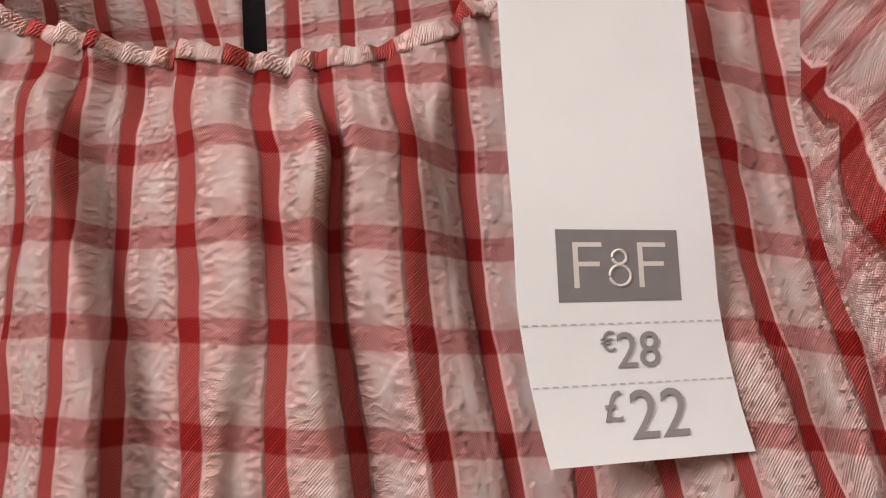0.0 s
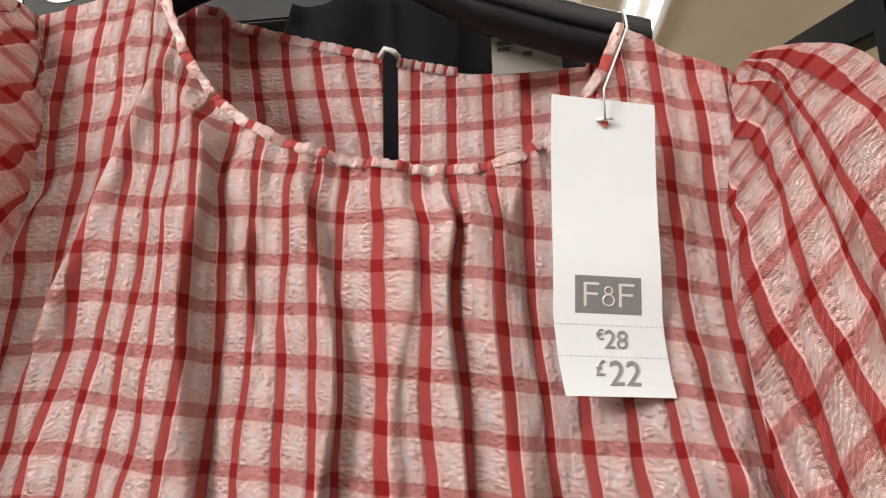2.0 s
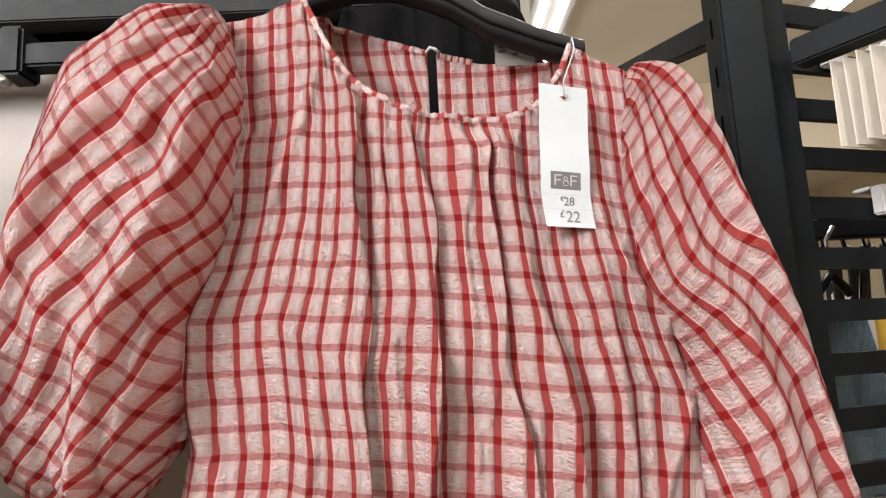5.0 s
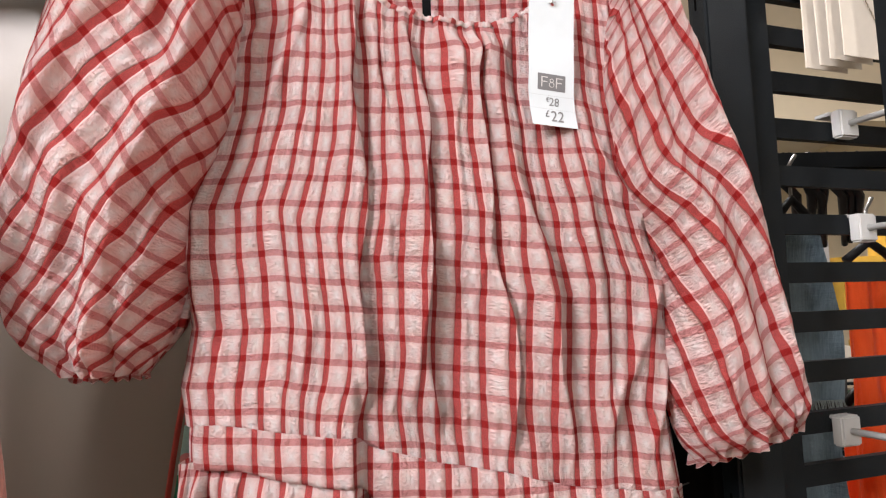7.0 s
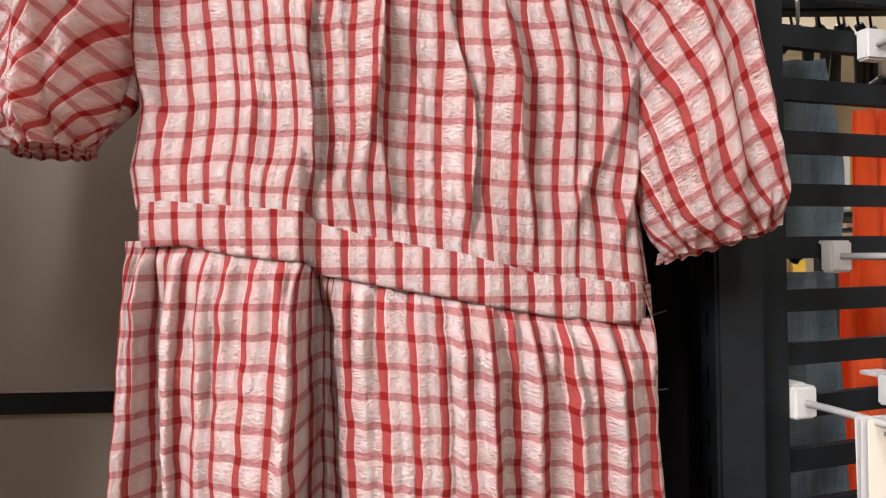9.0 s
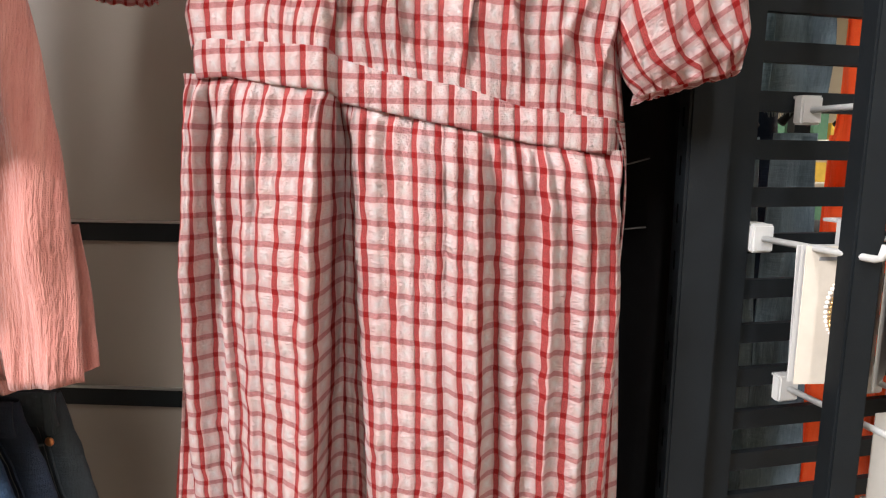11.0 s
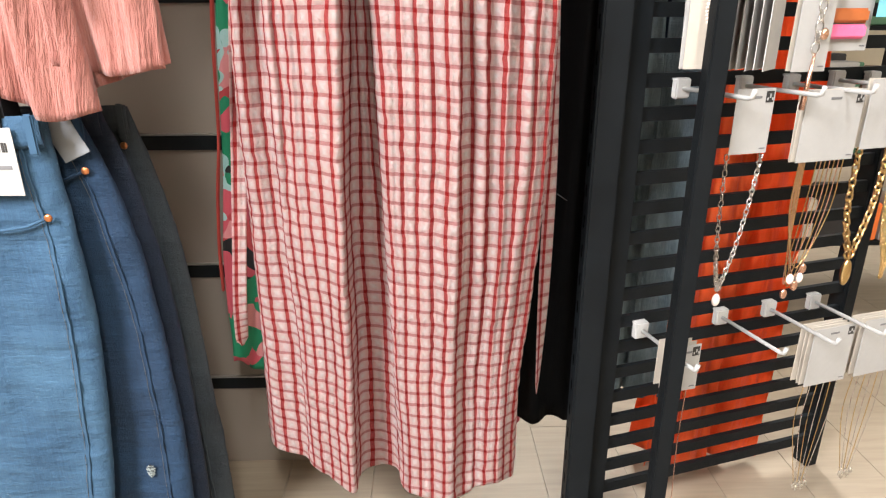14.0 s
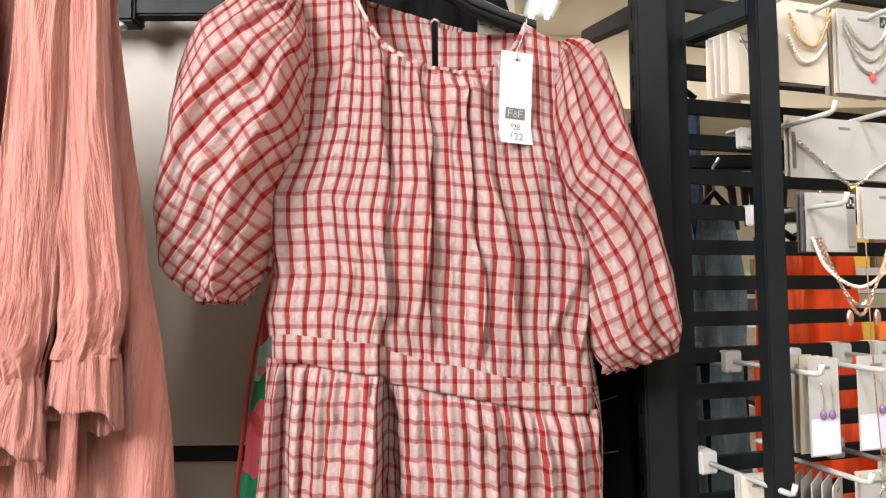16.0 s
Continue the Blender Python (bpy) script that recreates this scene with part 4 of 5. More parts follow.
def hanger_lip(u, v):
    """Set-back bar along the lower edge."""
    x = -0.146 + 0.266 * u
    lo = lerp(HANGER_LOW, x)
    t = v * math.tau
    return (x, 0.036 - 0.012 * math.cos(t), lo + 0.004 + 0.0065 * math.sin(t), u, v)


surface("body", hanger_face, 90, 28, HANGER_BLACK, hanger)
surface("lower_lip", hanger_lip, 90, 14, HANGER_BLACK, hanger)
tube("hook", [(-0.04, 0.032, 1.69), (-0.04, 0.032, 1.735)] + [(-0.04, 0.032 + 0.026 * (1 - math.cos(a)), 1.755 + 0.026 * math.sin(a)) for a in np.linspace(0, 3.6, 14)], 0.0022, STEEL, hanger)
arm2 = empty("hanging_arm", (-0.04, 0.2, 1.765), "black steel arm that carries the hanging dresses", "arm")
box("bar", -0.052, -0.028, 0.02, 0.262, 1.758, 1.774, BLACK_METAL, arm2, bevel=0.002)

# ---- swing tag ----
tag = empty("price_tag", (0.094, -0.02, 1.45), "white swing price tag with grey print on a plastic loop", "price tag")
TAG = Matrix.Translation((0.0940, -0.015, 1.513)) @ Matrix.Rotation(radians(17), 4, "Z") @ Matrix.Rotation(radians(2.4), 4, "Y")
TW, TH = 0.0425, 0.1125


def tag_bend(d):
    """Distance that the card is set back d metres below its top, fitted to the camera's view."""
    return 0.0045 * ease((d - 0.060) / 0.05)


def tag_skew(d):
    """Sideways shift of the card's foot, fitted to the camera's view."""
    return 0.0042 * max(0.0, (d - 0.082) / 0.030) ** 1.3 + 0.0006 * ease(d / 0.08)


def tag_sheet(u, v):
    d = v * TH
    lift = 0.003 * math.sin(math.pi * v)
    p = TAG @ Vector(((u - 0.5) * TW + tag_skew(d), tag_bend(d) + lift, -d))
    return (*p, u, v)


card_ob = surface("card", tag_sheet, 6, 50, TAG_CARD, tag, thick=0.0003)
card_ob.modifiers.new("crisp_rim", "EDGE_SPLIT").split_angle = radians(40)


def on_tag(x, d, off=-0.0003):
    # print near the foot is squeezed together to fit the camera's view
    if d > 0.0692:
        d = 0.0692 + (d - 0.0707) * 0.887
    return TAG @ Vector((x + tag_skew(d), tag_bend(d) + 0.003 * math.sin(math.pi * d / TH) + off, -d))


def tag_patch(name, x0, x1, d0, d1, material, parent, off=-0.00022):
    def fn(u, v):
        p = on_tag(x0 + (x1 - x0) * u, d0 + (d1 - d0) * v, off)
        return (*p, u, v)
    return surface(name, fn, 4, 6, material, parent)


logo = tag_patch("logo_block", -0.0130, 0.0130, 0.0707, 0.0863, INK_GREY, tag)
for x0, x1, d0, d1 in ((-0.0097, -0.0086, 0.0735, 0.0833), (-0.0086, -0.0036, 0.0735, 0.0745), (-0.0086, -0.0042, 0.0777, 0.0787), (0.0040, 0.0051, 0.0735, 0.0833), (0.0051, 0.0102, 0.0735, 0.0745), (0.0051, 0.0096, 0.0777, 0.0787)):
    tag_patch("logo_bar", x0, x1, d0, d1, CARD, logo, -0.00028)
for cd, rr in ((0.0807, 0.0022), (0.0767, 0.0015)):
    bm = bmesh.new()
    tube_bm(bm, [on_tag(rr * math.cos(a), cd + rr * math.sin(a), -0.00024) for a in np.linspace(0, math.tau, 20, endpoint=False)], 0.00032, 5, True)
    part("logo_ring", bm, CARD, logo)


def tag_words(text, size, x, d):
    ob = lettering("price_print", text, size, (0, 0, 0), 90, 0, INK_LIGHT, None, 0.0001)
    ob.matrix_world = Matrix.Translation(on_tag(x, d, -0.00035)) @ TAG.to_3x3().to_4x4() @ Matrix.Rotation(math.atan2((on_tag(x, d - 0.006).y - on_tag(x, d).y), (on_tag(x, d - 0.006).z - on_tag(x, d).z)) * -1.0, 4, "X") @ pose(0, 0, 0, 90, 0, 0)
    adopt(ob, tag)
    return ob


tag_words("28", 0.0096, 0.0012, 0.1003)
tag_words("\u20ac", 0.0052, -0.0045, 0.0968)
tag_words("22", 0.0128, 0.0022, 0.1150)
tag_words("\u00a3", 0.0080, -0.0066, 0.1112)
for d in (0.0908, 0.1035):
    bm = bmesh.new()
    for k in range(22):
        a, b = on_tag(-TW / 2 + TW * (k + 0.15) / 22, d, -0.00025), on_tag(-TW / 2 + TW * (k + 0.75) / 22, d, -0.00025)
        bm.faces.new([bm.verts.new(q) for q in (a, b, b - Vector((0, 0, 0.0003)), a - Vector((0, 0, 0.0003)))])
    part("perforation", bm, PERF_GREY, tag)
hole = on_tag(0.0, 0.0095, -0.001)
tube("loop", [hole + Vector((0, -0.001, 0)), hole + Vector((0.0, -0.004, 0.012)), (0.106, -0.012, 1.545), (0.1085, 0.004, 1.563), (0.109, 0.012, 1.560)], 0.0005, WHITE_PLASTIC, tag, sides=6)
tube("toggle", [hole + Vector((-0.0030, -0.0008, 0.0008)), hole + Vector((0.0030, -0.0008, 0.0012))], 0.0006, WHITE_PLASTIC, tag, sides=6)
bm = bmesh.new()
bmesh.ops.create_circle(bm, cap_ends=True, radius=0.0016, segments=16, matrix=Matrix.Translation(on_tag(0.0, 0.0098, -0.0008)) @ pose(0, 0, 0, 90, 0, 17))
part("eyelet", bm, DEEP_PINK, tag)


# ================= garments that hang round the dress =================
def cloth_sheet(name, edge_l, edge_r, y0, folds, material, parent, thick=0.0015, nu=90, nv=70, hem=0.0, seed=0.0, uv_scale=1.0):
    """A hanging sheet between two edges, rows of (x, z); folds: rows of (count, depth, phase)."""
    L, R = spline(edge_l, nv + 1), spline(edge_r, nv + 1)

    def fn(u, v):
        j = round(v * nv)
        x = L[j][0] + (R[j][0] - L[j][0]) * u
        z = L[j][1] + (R[j][1] - L[j][1]) * u
        y = y0
        for c, d, p in folds:
            y += d * (0.45 + 0.55 * v) * math.sin(u * c * math.tau + p + 0.6 * math.sin(v * 3 + p))
        y += 0.006 * wob(x, seed, z * 0.5, 20)
        y -= 0.015 * ridge(x + 0.06 * z, z, 13, seed + 2.0, 0.10) * (0.4 + 0.6 * v) + 0.003 * ridge(x, z, 40, seed + 5.0, 0.12)
        z += hem * v ** 6 * math.sin(u * 19 + seed)
        return (x, y, z, (R[j][0] - L[j][0]) * u * uv_scale + seed, z)
    return surface(name, fn, nu, nv, material, parent, thick=thick)


def gauze_sleeve(path, radii, y0, parent, ruffle, seed):
    """A soft sleeve gathered into a flared ruffle whose far side hangs lower."""
    P = spline([(p[0], p[1]) for p in path], 91)
    R = spline([(r, 0) for r in radii], 91)[:, 0]

    def fn(u, v):
        j = round(v * 90)
        t = u * math.tau
        f = 1 + 0.05 * math.sin(t * 3 + 2 * v + seed) + 0.12 * math.exp(-(1 - v) / 0.06) * math.sin(t * 13)
        s = math.sin(t)
        y = y0 - 0.55 * R[j] * s * f - 0.007 * ridge(u * 0.30 + 0.03 * v, v * 0.5, 22, seed, 0.12) - 0.004 * ridge(u * 0.30, v * 0.5, 55, seed + 3, 0.10) * (0.4 + math.exp(-(1 - v) / 0.12))
        return (P[j][0] + R[j] * math.cos(t) * f + 0.002 * wob(u, v * 4, seed, 3), y, P[j][1], u * R[j] * 6, v * 0.5)
    surface("sleeve", fn, 120, 90, PINK_GAUZE, parent)
    cx, cz, neck, w, drop, skew, tilt = ruffle

    def ruf(u, v):
        t = u * math.tau
        r = neck + (w - neck) * v ** 0.75
        f = 1 + 0.05 * v * math.sin(t * 5 + seed) + 0.10 * (1 - v) * math.sin(t * 13)
        far = 0.5 - 0.5 * math.sin(t)
        y = y0 - 0.55 * r * math.sin(t) * f - 0.004 - 0.006 * v * ridge(u * 0.3, v * 0.05, 45, seed + 1, 0.3)
        return (cx + skew * v + r * math.cos(t) * f, y, cz + 0.004 - drop * v * (0.72 + 0.38 * far) + tilt * v * math.cos(t) + 0.005 * v * math.sin(t * 4 + seed), u * 0.3, v * drop)
    surface("cuff_ruffle", ruf, 120, 16, PINK_GAUZE, parent, thick=0.001)


# blouses, one behind the other on the same arm
b1 = empty("pink_blouse", (-0.60, -0.10, 1.0), "coral pink crinkled cotton blouse with a ruffled cuff", "blouse", "pink blouses")
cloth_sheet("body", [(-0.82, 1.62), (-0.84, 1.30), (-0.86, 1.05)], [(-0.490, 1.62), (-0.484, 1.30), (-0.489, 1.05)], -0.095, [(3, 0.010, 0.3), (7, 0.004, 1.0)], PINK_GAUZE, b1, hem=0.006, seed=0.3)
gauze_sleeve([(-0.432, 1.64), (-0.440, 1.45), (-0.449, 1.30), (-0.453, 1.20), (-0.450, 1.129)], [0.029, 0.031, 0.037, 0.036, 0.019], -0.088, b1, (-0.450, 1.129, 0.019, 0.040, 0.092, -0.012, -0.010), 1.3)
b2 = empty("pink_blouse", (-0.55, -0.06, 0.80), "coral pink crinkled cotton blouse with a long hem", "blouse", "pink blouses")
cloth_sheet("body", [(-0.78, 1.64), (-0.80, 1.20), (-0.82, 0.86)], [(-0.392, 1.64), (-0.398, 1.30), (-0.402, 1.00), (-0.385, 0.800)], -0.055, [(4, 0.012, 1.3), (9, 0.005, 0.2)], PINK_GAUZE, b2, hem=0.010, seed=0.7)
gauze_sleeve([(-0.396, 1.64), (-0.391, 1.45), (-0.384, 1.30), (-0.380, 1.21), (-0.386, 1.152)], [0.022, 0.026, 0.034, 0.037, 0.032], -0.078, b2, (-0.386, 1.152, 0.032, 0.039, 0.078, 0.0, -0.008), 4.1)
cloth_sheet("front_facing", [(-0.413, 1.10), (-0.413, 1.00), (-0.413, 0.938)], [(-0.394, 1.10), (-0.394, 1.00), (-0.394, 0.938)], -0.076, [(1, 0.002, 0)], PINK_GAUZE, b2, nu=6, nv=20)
b3 = empty("pink_blouse", (-0.50, -0.02, 0.83), "coral pink crinkled blouse with its hem dipping low", "blouse", "pink blouses")
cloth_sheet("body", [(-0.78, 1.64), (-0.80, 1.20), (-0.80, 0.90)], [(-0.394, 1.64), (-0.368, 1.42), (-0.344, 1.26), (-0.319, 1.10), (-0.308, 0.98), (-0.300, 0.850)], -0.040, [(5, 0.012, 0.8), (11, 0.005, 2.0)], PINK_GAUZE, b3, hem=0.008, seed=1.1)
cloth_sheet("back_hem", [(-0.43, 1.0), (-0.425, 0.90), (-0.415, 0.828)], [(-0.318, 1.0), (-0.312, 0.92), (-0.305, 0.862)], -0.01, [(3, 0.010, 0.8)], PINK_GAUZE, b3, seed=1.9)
b4 = empty("rust_top", (-0.62, 0.04, 0.85), "dark rust red top behind the pink blouses", "top")
cloth_sheet("body", [(-0.85, 1.2), (-0.86, 0.98), (-0.86, 0.84)], [(-0.455, 1.2), (-0.458, 0.98), (-0.470, 0.83)], -0.02, [(4, 0.012, 0.5)], DEEP_PINK, b4, seed=2.4)


def jeans(edge, left, y0, thick, material, label, rip=False, rivet=None, seam=0.03):
    ob = empty("jeans", (edge[-1][0] - 0.12, y0, edge[-1][1]), label, "jeans", "jeans on hangers")
    n = 80
    E = spline(edge, n + 1)

    def leg(u, v):
        j = round(v * n)
        xr = E[j][0]
        xl = left + (xr - edge[0][0]) * 0.3
        # a flat, thick fold of cloth whose rounded side faces the aisle
        w = u
        if w < 0.46:
            x, y = xl + (xr - 0.02 - xl) * (w / 0.46), y0 - thick
        elif w < 0.66:
            a = (w - 0.46) / 0.20 * math.pi
            x, y = xr - 0.02 + 0.02 * math.sin(a), y0 - thick * math.cos(a)
        else:
            x, y = xr - 0.02 + (xl - xr + 0.02) * ((w - 0.66) / 0.34), y0 + thick
        y += 0.006 * wob(x * 1.5, y0, E[j][1], 9) + 0.003 * wob(x, y0, E[j][1] * 2, 25)
        return (x, y, E[j][1], x * 1.0 + y, E[j][1])
    surface("leg", leg, 110, n, material, ob)
    top = edge[0]

    def band(u, v):
        x = left + (top[0] + 0.002 - left) * u
        return (x, y0 - thick - 0.004 - 0.003 * math.sin(math.pi * v), top[1] + 0.004 - 0.040 * v - 0.012 * (1 - u), x, v * 0.04)
    surface("waistband", band, 30, 6, material, ob, thick=0.003)
    # outseam, pocket edge and rivet
    pts = []
    for j in range(4, n + 1, 2):
        pts.append((E[j][0] - seam, leg(0.44, j / n)[1] - 0.0012, E[j][1]))
    tube("outseam", pts, 0.0016, material, ob, sides=5)
    tube("seam_thread", [(p[0] - 0.006, p[1] + 0.0006, p[2]) for p in pts], 0.0004, STITCH, ob, sides=4)
    if rivet:
        rx, rz = rivet
        fy = y0 - thick - 0.006
        tube("pocket_edge", [(rx, fy, rz), (rx - 0.03, fy, rz - 0.012), (rx - 0.07, fy, rz - 0.018), (rx - 0.12, fy, rz - 0.016)], 0.0022, material, ob, sides=5)
        bm = bmesh.new()
        bmesh.ops.create_uvsphere(bm, u_segments=14, v_segments=8, radius=0.0055, matrix=Matrix.Translation((rx, fy - 0.001, rz)) @ Matrix.Diagonal((1, 0.5, 1, 1)))
        part("rivet", bm, COPPER, ob, "copper rivet", smooth=True)
        box("belt_loop", rx - 0.003, rx + 0.009, fy - 0.005, fy, top[1] - 0.045, top[1] + 0.006, material, ob, bevel=0.002)
    if rip:
        for (hx, hz) in rip:
            rng = random.Random(int(hx * 1000))
            fy = y0 - thick - 0.0045
            # dark patch laid on the leg in place of the shade inside the tear
            bm = bmesh.new()
            rim = [bm.verts.new((hx + 0.006 * math.cos(a) * (1 + 0.2 * math.sin(3 * a)), fy + 0.0008, hz + 0.010 * math.sin(a) * (1 + 0.15 * math.sin(5 * a)))) for a in np.linspace(0, math.tau, 24, endpoint=False)]
            bm.faces.new(rim)
            part("torn_hole", bm, DENIM_BLACK, ob, "dark patch shading a torn hole")
            bm = bmesh.new()
            for k in range(20):
                dz = rng.uniform(-0.011, 0.011)
                half = 0.007 * math.sqrt(max(0.05, 1 - (dz / 0.012) ** 2)) * rng.uniform(0.7, 1.1)
                sag = rng.uniform(0.0, 0.005)
                tube_bm(bm, [(hx - half, fy, hz + dz), (hx, fy - rng.uniform(0.0005, 0.003), hz + dz - sag), (hx + half, fy, hz + dz + rng.uniform(-0.002, 0.002))], 0.00045, 3)
            tagged(part("frayed_rip", bm, FRAY, ob, "pale frayed threads of a rip"), kind="stuff")
    return ob


jeans([(-0.462, 0.800), (-0.458, 0.72), (-0.449, 0.60), (-0.455, 0.42), (-0.472, 0.25), (-0.490, 0.12)], -0.80, -0.040, 0.012, DENIM_LIGHT, "light blue denim jeans hanging from a clip hanger", rivet=(-0.474, 0.672))
jeans([(-0.440, 0.792), (-0.408, 0.70), (-0.384, 0.56), (-0.374, 0.38), (-0.373, 0.22), (-0.376, 0.10)], -0.78, 0.000, 0.012, DENIM_MID, "mid blue denim jeans with a small rip", rivet=(-0.436, 0.725), rip=[(-0.428, 0.235)])
jeans([(-0.432, 0.800), (-0.402, 0.70), (-0.378, 0.54), (-0.369, 0.38), (-0.366, 0.22), (-0.366, 0.08)], -0.76, 0.045, 0.010, DENIM_DARK, "dark indigo denim jeans on a hanger")
jeans([(-0.412, 0.796), (-0.388, 0.70), (-0.364, 0.57), (-0.352, 0.38), (-0.344, 0.22), (-0.338, 0.06)], -0.74, 0.085, 0.010, DENIM_GREY, "washed grey denim jeans with a ripped knee", rip=[(-0.395, 0.245)], rivet=(-0.420, 0.742))
clip = empty("clip_hanger", (-0.60, -0.03, 0.83), "black clip hanger above the jeans", "hanger")
tube("bar", [(-0.82, -0.03, 0.845), (-0.50, -0.03, 0.845)], 0.006, HANGER_BLACK, clip)
box("clip", -0.530, -0.500, -0.062, -0.020, 0.785, 0.852, HANGER_BLACK, clip, bevel=0.004)
ct = empty("jeans_tag", (-0.56, -0.07, 0.74), "white card tag on the light jeans", "tag")
box("card", -0.572, -0.492, -0.0655, -0.0645, 0.704, 0.790, CARD, ct, bevel=0.0003)
for k in range(7):
    box("print_bar", -0.530 + 0.0045 * k, -0.528 + 0.0045 * k + 0.0015 * (k % 2), -0.0662, -0.0657, 0.760, 0.772, INK_BLACK, ct)
box("print_bar", -0.516, -0.500, -0.0662, -0.0657, 0.738, 0.743, INK_LIGHT, ct)
gt = empty("grey_size_tag", (-0.43, -0.02, 0.76), "grey rounded plastic tag on the blue jeans", "tag")
box("card", -0.470, -0.432, -0.0235, -0.0222, 0.742, 0.800, plain("grey_plastic", (0.28, 0.30, 0.33), 0.4), gt, bevel=0.0005, turn=Matrix.Translation((-0.45, 0, 0.77)) @ Matrix.Rotation(radians(-24), 4, "Y") @ Matrix.Translation((0.45, 0, -0.77)))

# printed dress behind the checked one
pd = empty("printed_dress", (-0.06, 0.19, 0.14), "swirl printed red, green and pale blue dress behind the check", "dress")
cloth_sheet("front", [(-0.20, 1.55), (-0.262, 1.25), (-0.300, 1.00), (-0.325, 0.72), (-0.345, 0.50), (-0.352, 0.30)], [(0.19, 1.53), (0.16, 1.25), (0.17, 1.00), (0.185, 0.72), (0.195, 0.50), (0.200, 0.155)], 0.205, [(4, 0.018, 0.4), (9, 0.006, 1.0)], SWIRL, pd, nu=140, nv=90, seed=4.0)
cloth_sheet("side_panel", [(-0.216, 1.40), (-0.276, 1.20), (-0.309, 1.00), (-0.333, 0.70), (-0.351, 0.55), (-0.354, 0.45)], [(-0.210, 1.40), (-0.270, 1.20), (-0.303, 1.00), (-0.328, 0.70), (-0.346, 0.55), (-0.350, 0.45)], 0.215, [(1, 0.004, 0.4)], plain("red_lining", (0.40, 0.05, 0.04), 0.8), pd, nu=12, nv=60, seed=4.6)

# dark denim jackets behind, beside the upright; the black sheet is stretched to darken the neck slit and gaps
dj = empty("black_denim_jacket", (0.24, 0.17, 0.18), "black denim jacket hanging behind the dress by the upright", "jacket")
cloth_sheet("front", [(-0.10, 1.69), (-0.14, 1.55), (-0.10, 1.10), (0.02, 0.70), (0.10, 0.20)], [(0.090, 1.69), (0.150, 1.55), (0.270, 1.42), (0.300, 1.30), (0.302, 0.70), (0.300, 0.195)], 0.165, [(3, 0.012, 0.2)], NAVY_BLACK, dj, seed=5.0)
for z, sl in ((1.055, 0.012), (0.985, 0.004), (0.66, -0.03)):
    tube("seam_thread", [(0.205, 0.145, z), (0.230, 0.143, z + sl * 0.5), (0.252, 0.146, z + sl)], 0.0009, STITCH, dj, sides=4)
dn = empty("navy_trousers", (0.25, 0.24, 0.2), "dark navy trousers hanging behind the black jacket", "trousers")
cloth_sheet("leg", [(0.13, 1.48), (0.13, 0.8), (0.15, 0.26)], [(0.31, 1.48), (0.315, 0.8), (0.318, 0.20)], 0.225, [(2, 0.014, 0.8)], DENIM_DARK, dn, seed=5.6)
tube("outseam", [(0.20, 0.205, 1.46), (0.205, 0.206, 0.9), (0.215, 0.207, 0.3)], 0.0016, DENIM_DARK, dn, sides=5)
box("waistband", 0.135, 0.305, 0.205, 0.213, 1.445, 1.482, DENIM_DARK, dn, bevel=0.002)

# garments seen through the slats
def hung(name, label, cat, x0, x1, y0, top, low, material, folds, seed, lean=0.0, group=""):
    ob = empty(name, ((x0 + x1) / 2, y0, low), label, cat, group)
    cloth_sheet("body", [(x0 + 0.01, top), (x0, (top + low) / 2), (x0 - lean, low)], [(x1 - 0.01, top), (x1 + lean, (top + low) / 2), (x1 + lean, low)], y0, folds, material, ob, seed=seed, nu=60, nv=60)
    tube("hanger_bar", [(x0 + 0.015, y0, top + 0.012), ((x0 + x1) / 2, y0, top + 0.035), (x1 - 0.015, y0, top + 0.012)], 0.006, HANGER_BLACK, ob)
    tube("hanger_hook", [((x0 + x1) / 2, y0, top + 0.035), ((x0 + x1) / 2, y0, top + 0.075), ((x0 + x1) / 2 + 0.01, y0, top + 0.09)], 0.0025, STEEL, ob)
    return ob


def frayed_hem(ob, x0, x1, y, z, seed):
    """Loose pale threads along a raw cut hem."""
    rng = random.Random(seed)
    bm = bmesh.new()
    for k in range(70):
        x = x0 + (x1 - x0) * k / 69
        tube_bm(bm, [(x, y - 0.012, z + 0.004), (x + rng.uniform(-0.002, 0.002), y - 0.015, z - rng.uniform(0.004, 0.014))], 0.0005, 3)
    tagged(part("frayed_hem", bm, FRAY, ob, "pale frayed threads along the hem"), kind="stuff")


sh = hung("denim_shorts", "washed blue denim shorts with a frayed hem behind the slats", "shorts", 0.352, 0.398, 0.205, 1.335, 1.135, DENIM_SLATE, [(1.5, 0.008, 0.2)], 6.0, 0.002, "denim behind the slats")
frayed_hem(sh, 0.352, 0.398, 0.205, 1.135, 3)
sh = hung("denim_shorts", "faded grey denim shorts with a frayed hem behind the slats", "shorts", 0.400, 0.470, 0.222, 1.338, 1.130, DENIM_FADED, [(1.5, 0.008, 0.9)], 6.3, 0.004, "denim behind the slats")
frayed_hem(sh, 0.400, 0.470, 0.222, 1.130, 4)
hung("slate_jeans", "slate blue denim jeans hanging behind the slats", "jeans", 0.365, 0.425, 0.252, 1.095, 0.20, DENIM_SLATE, [(1.5, 0.012, 0.2)], 6.1, 0.004, "denim behind the slats")
hung("grey_jeans", "faded grey denim jeans hanging behind the slats", "jeans", 0.420, 0.488, 0.240, 1.100, 0.19, DENIM_FADED, [(1.5, 0.010, 0.9)], 6.4, 0.004, "denim behind the slats")
hung("navy_jeans", "dark navy jeans on a black hanger", "jeans", 0.385, 0.470, 0.33, 1.545, 0.5, DENIM_DARK, [(2, 0.014, 0.4)], 6.6, 0.004, "denim behind the slats")
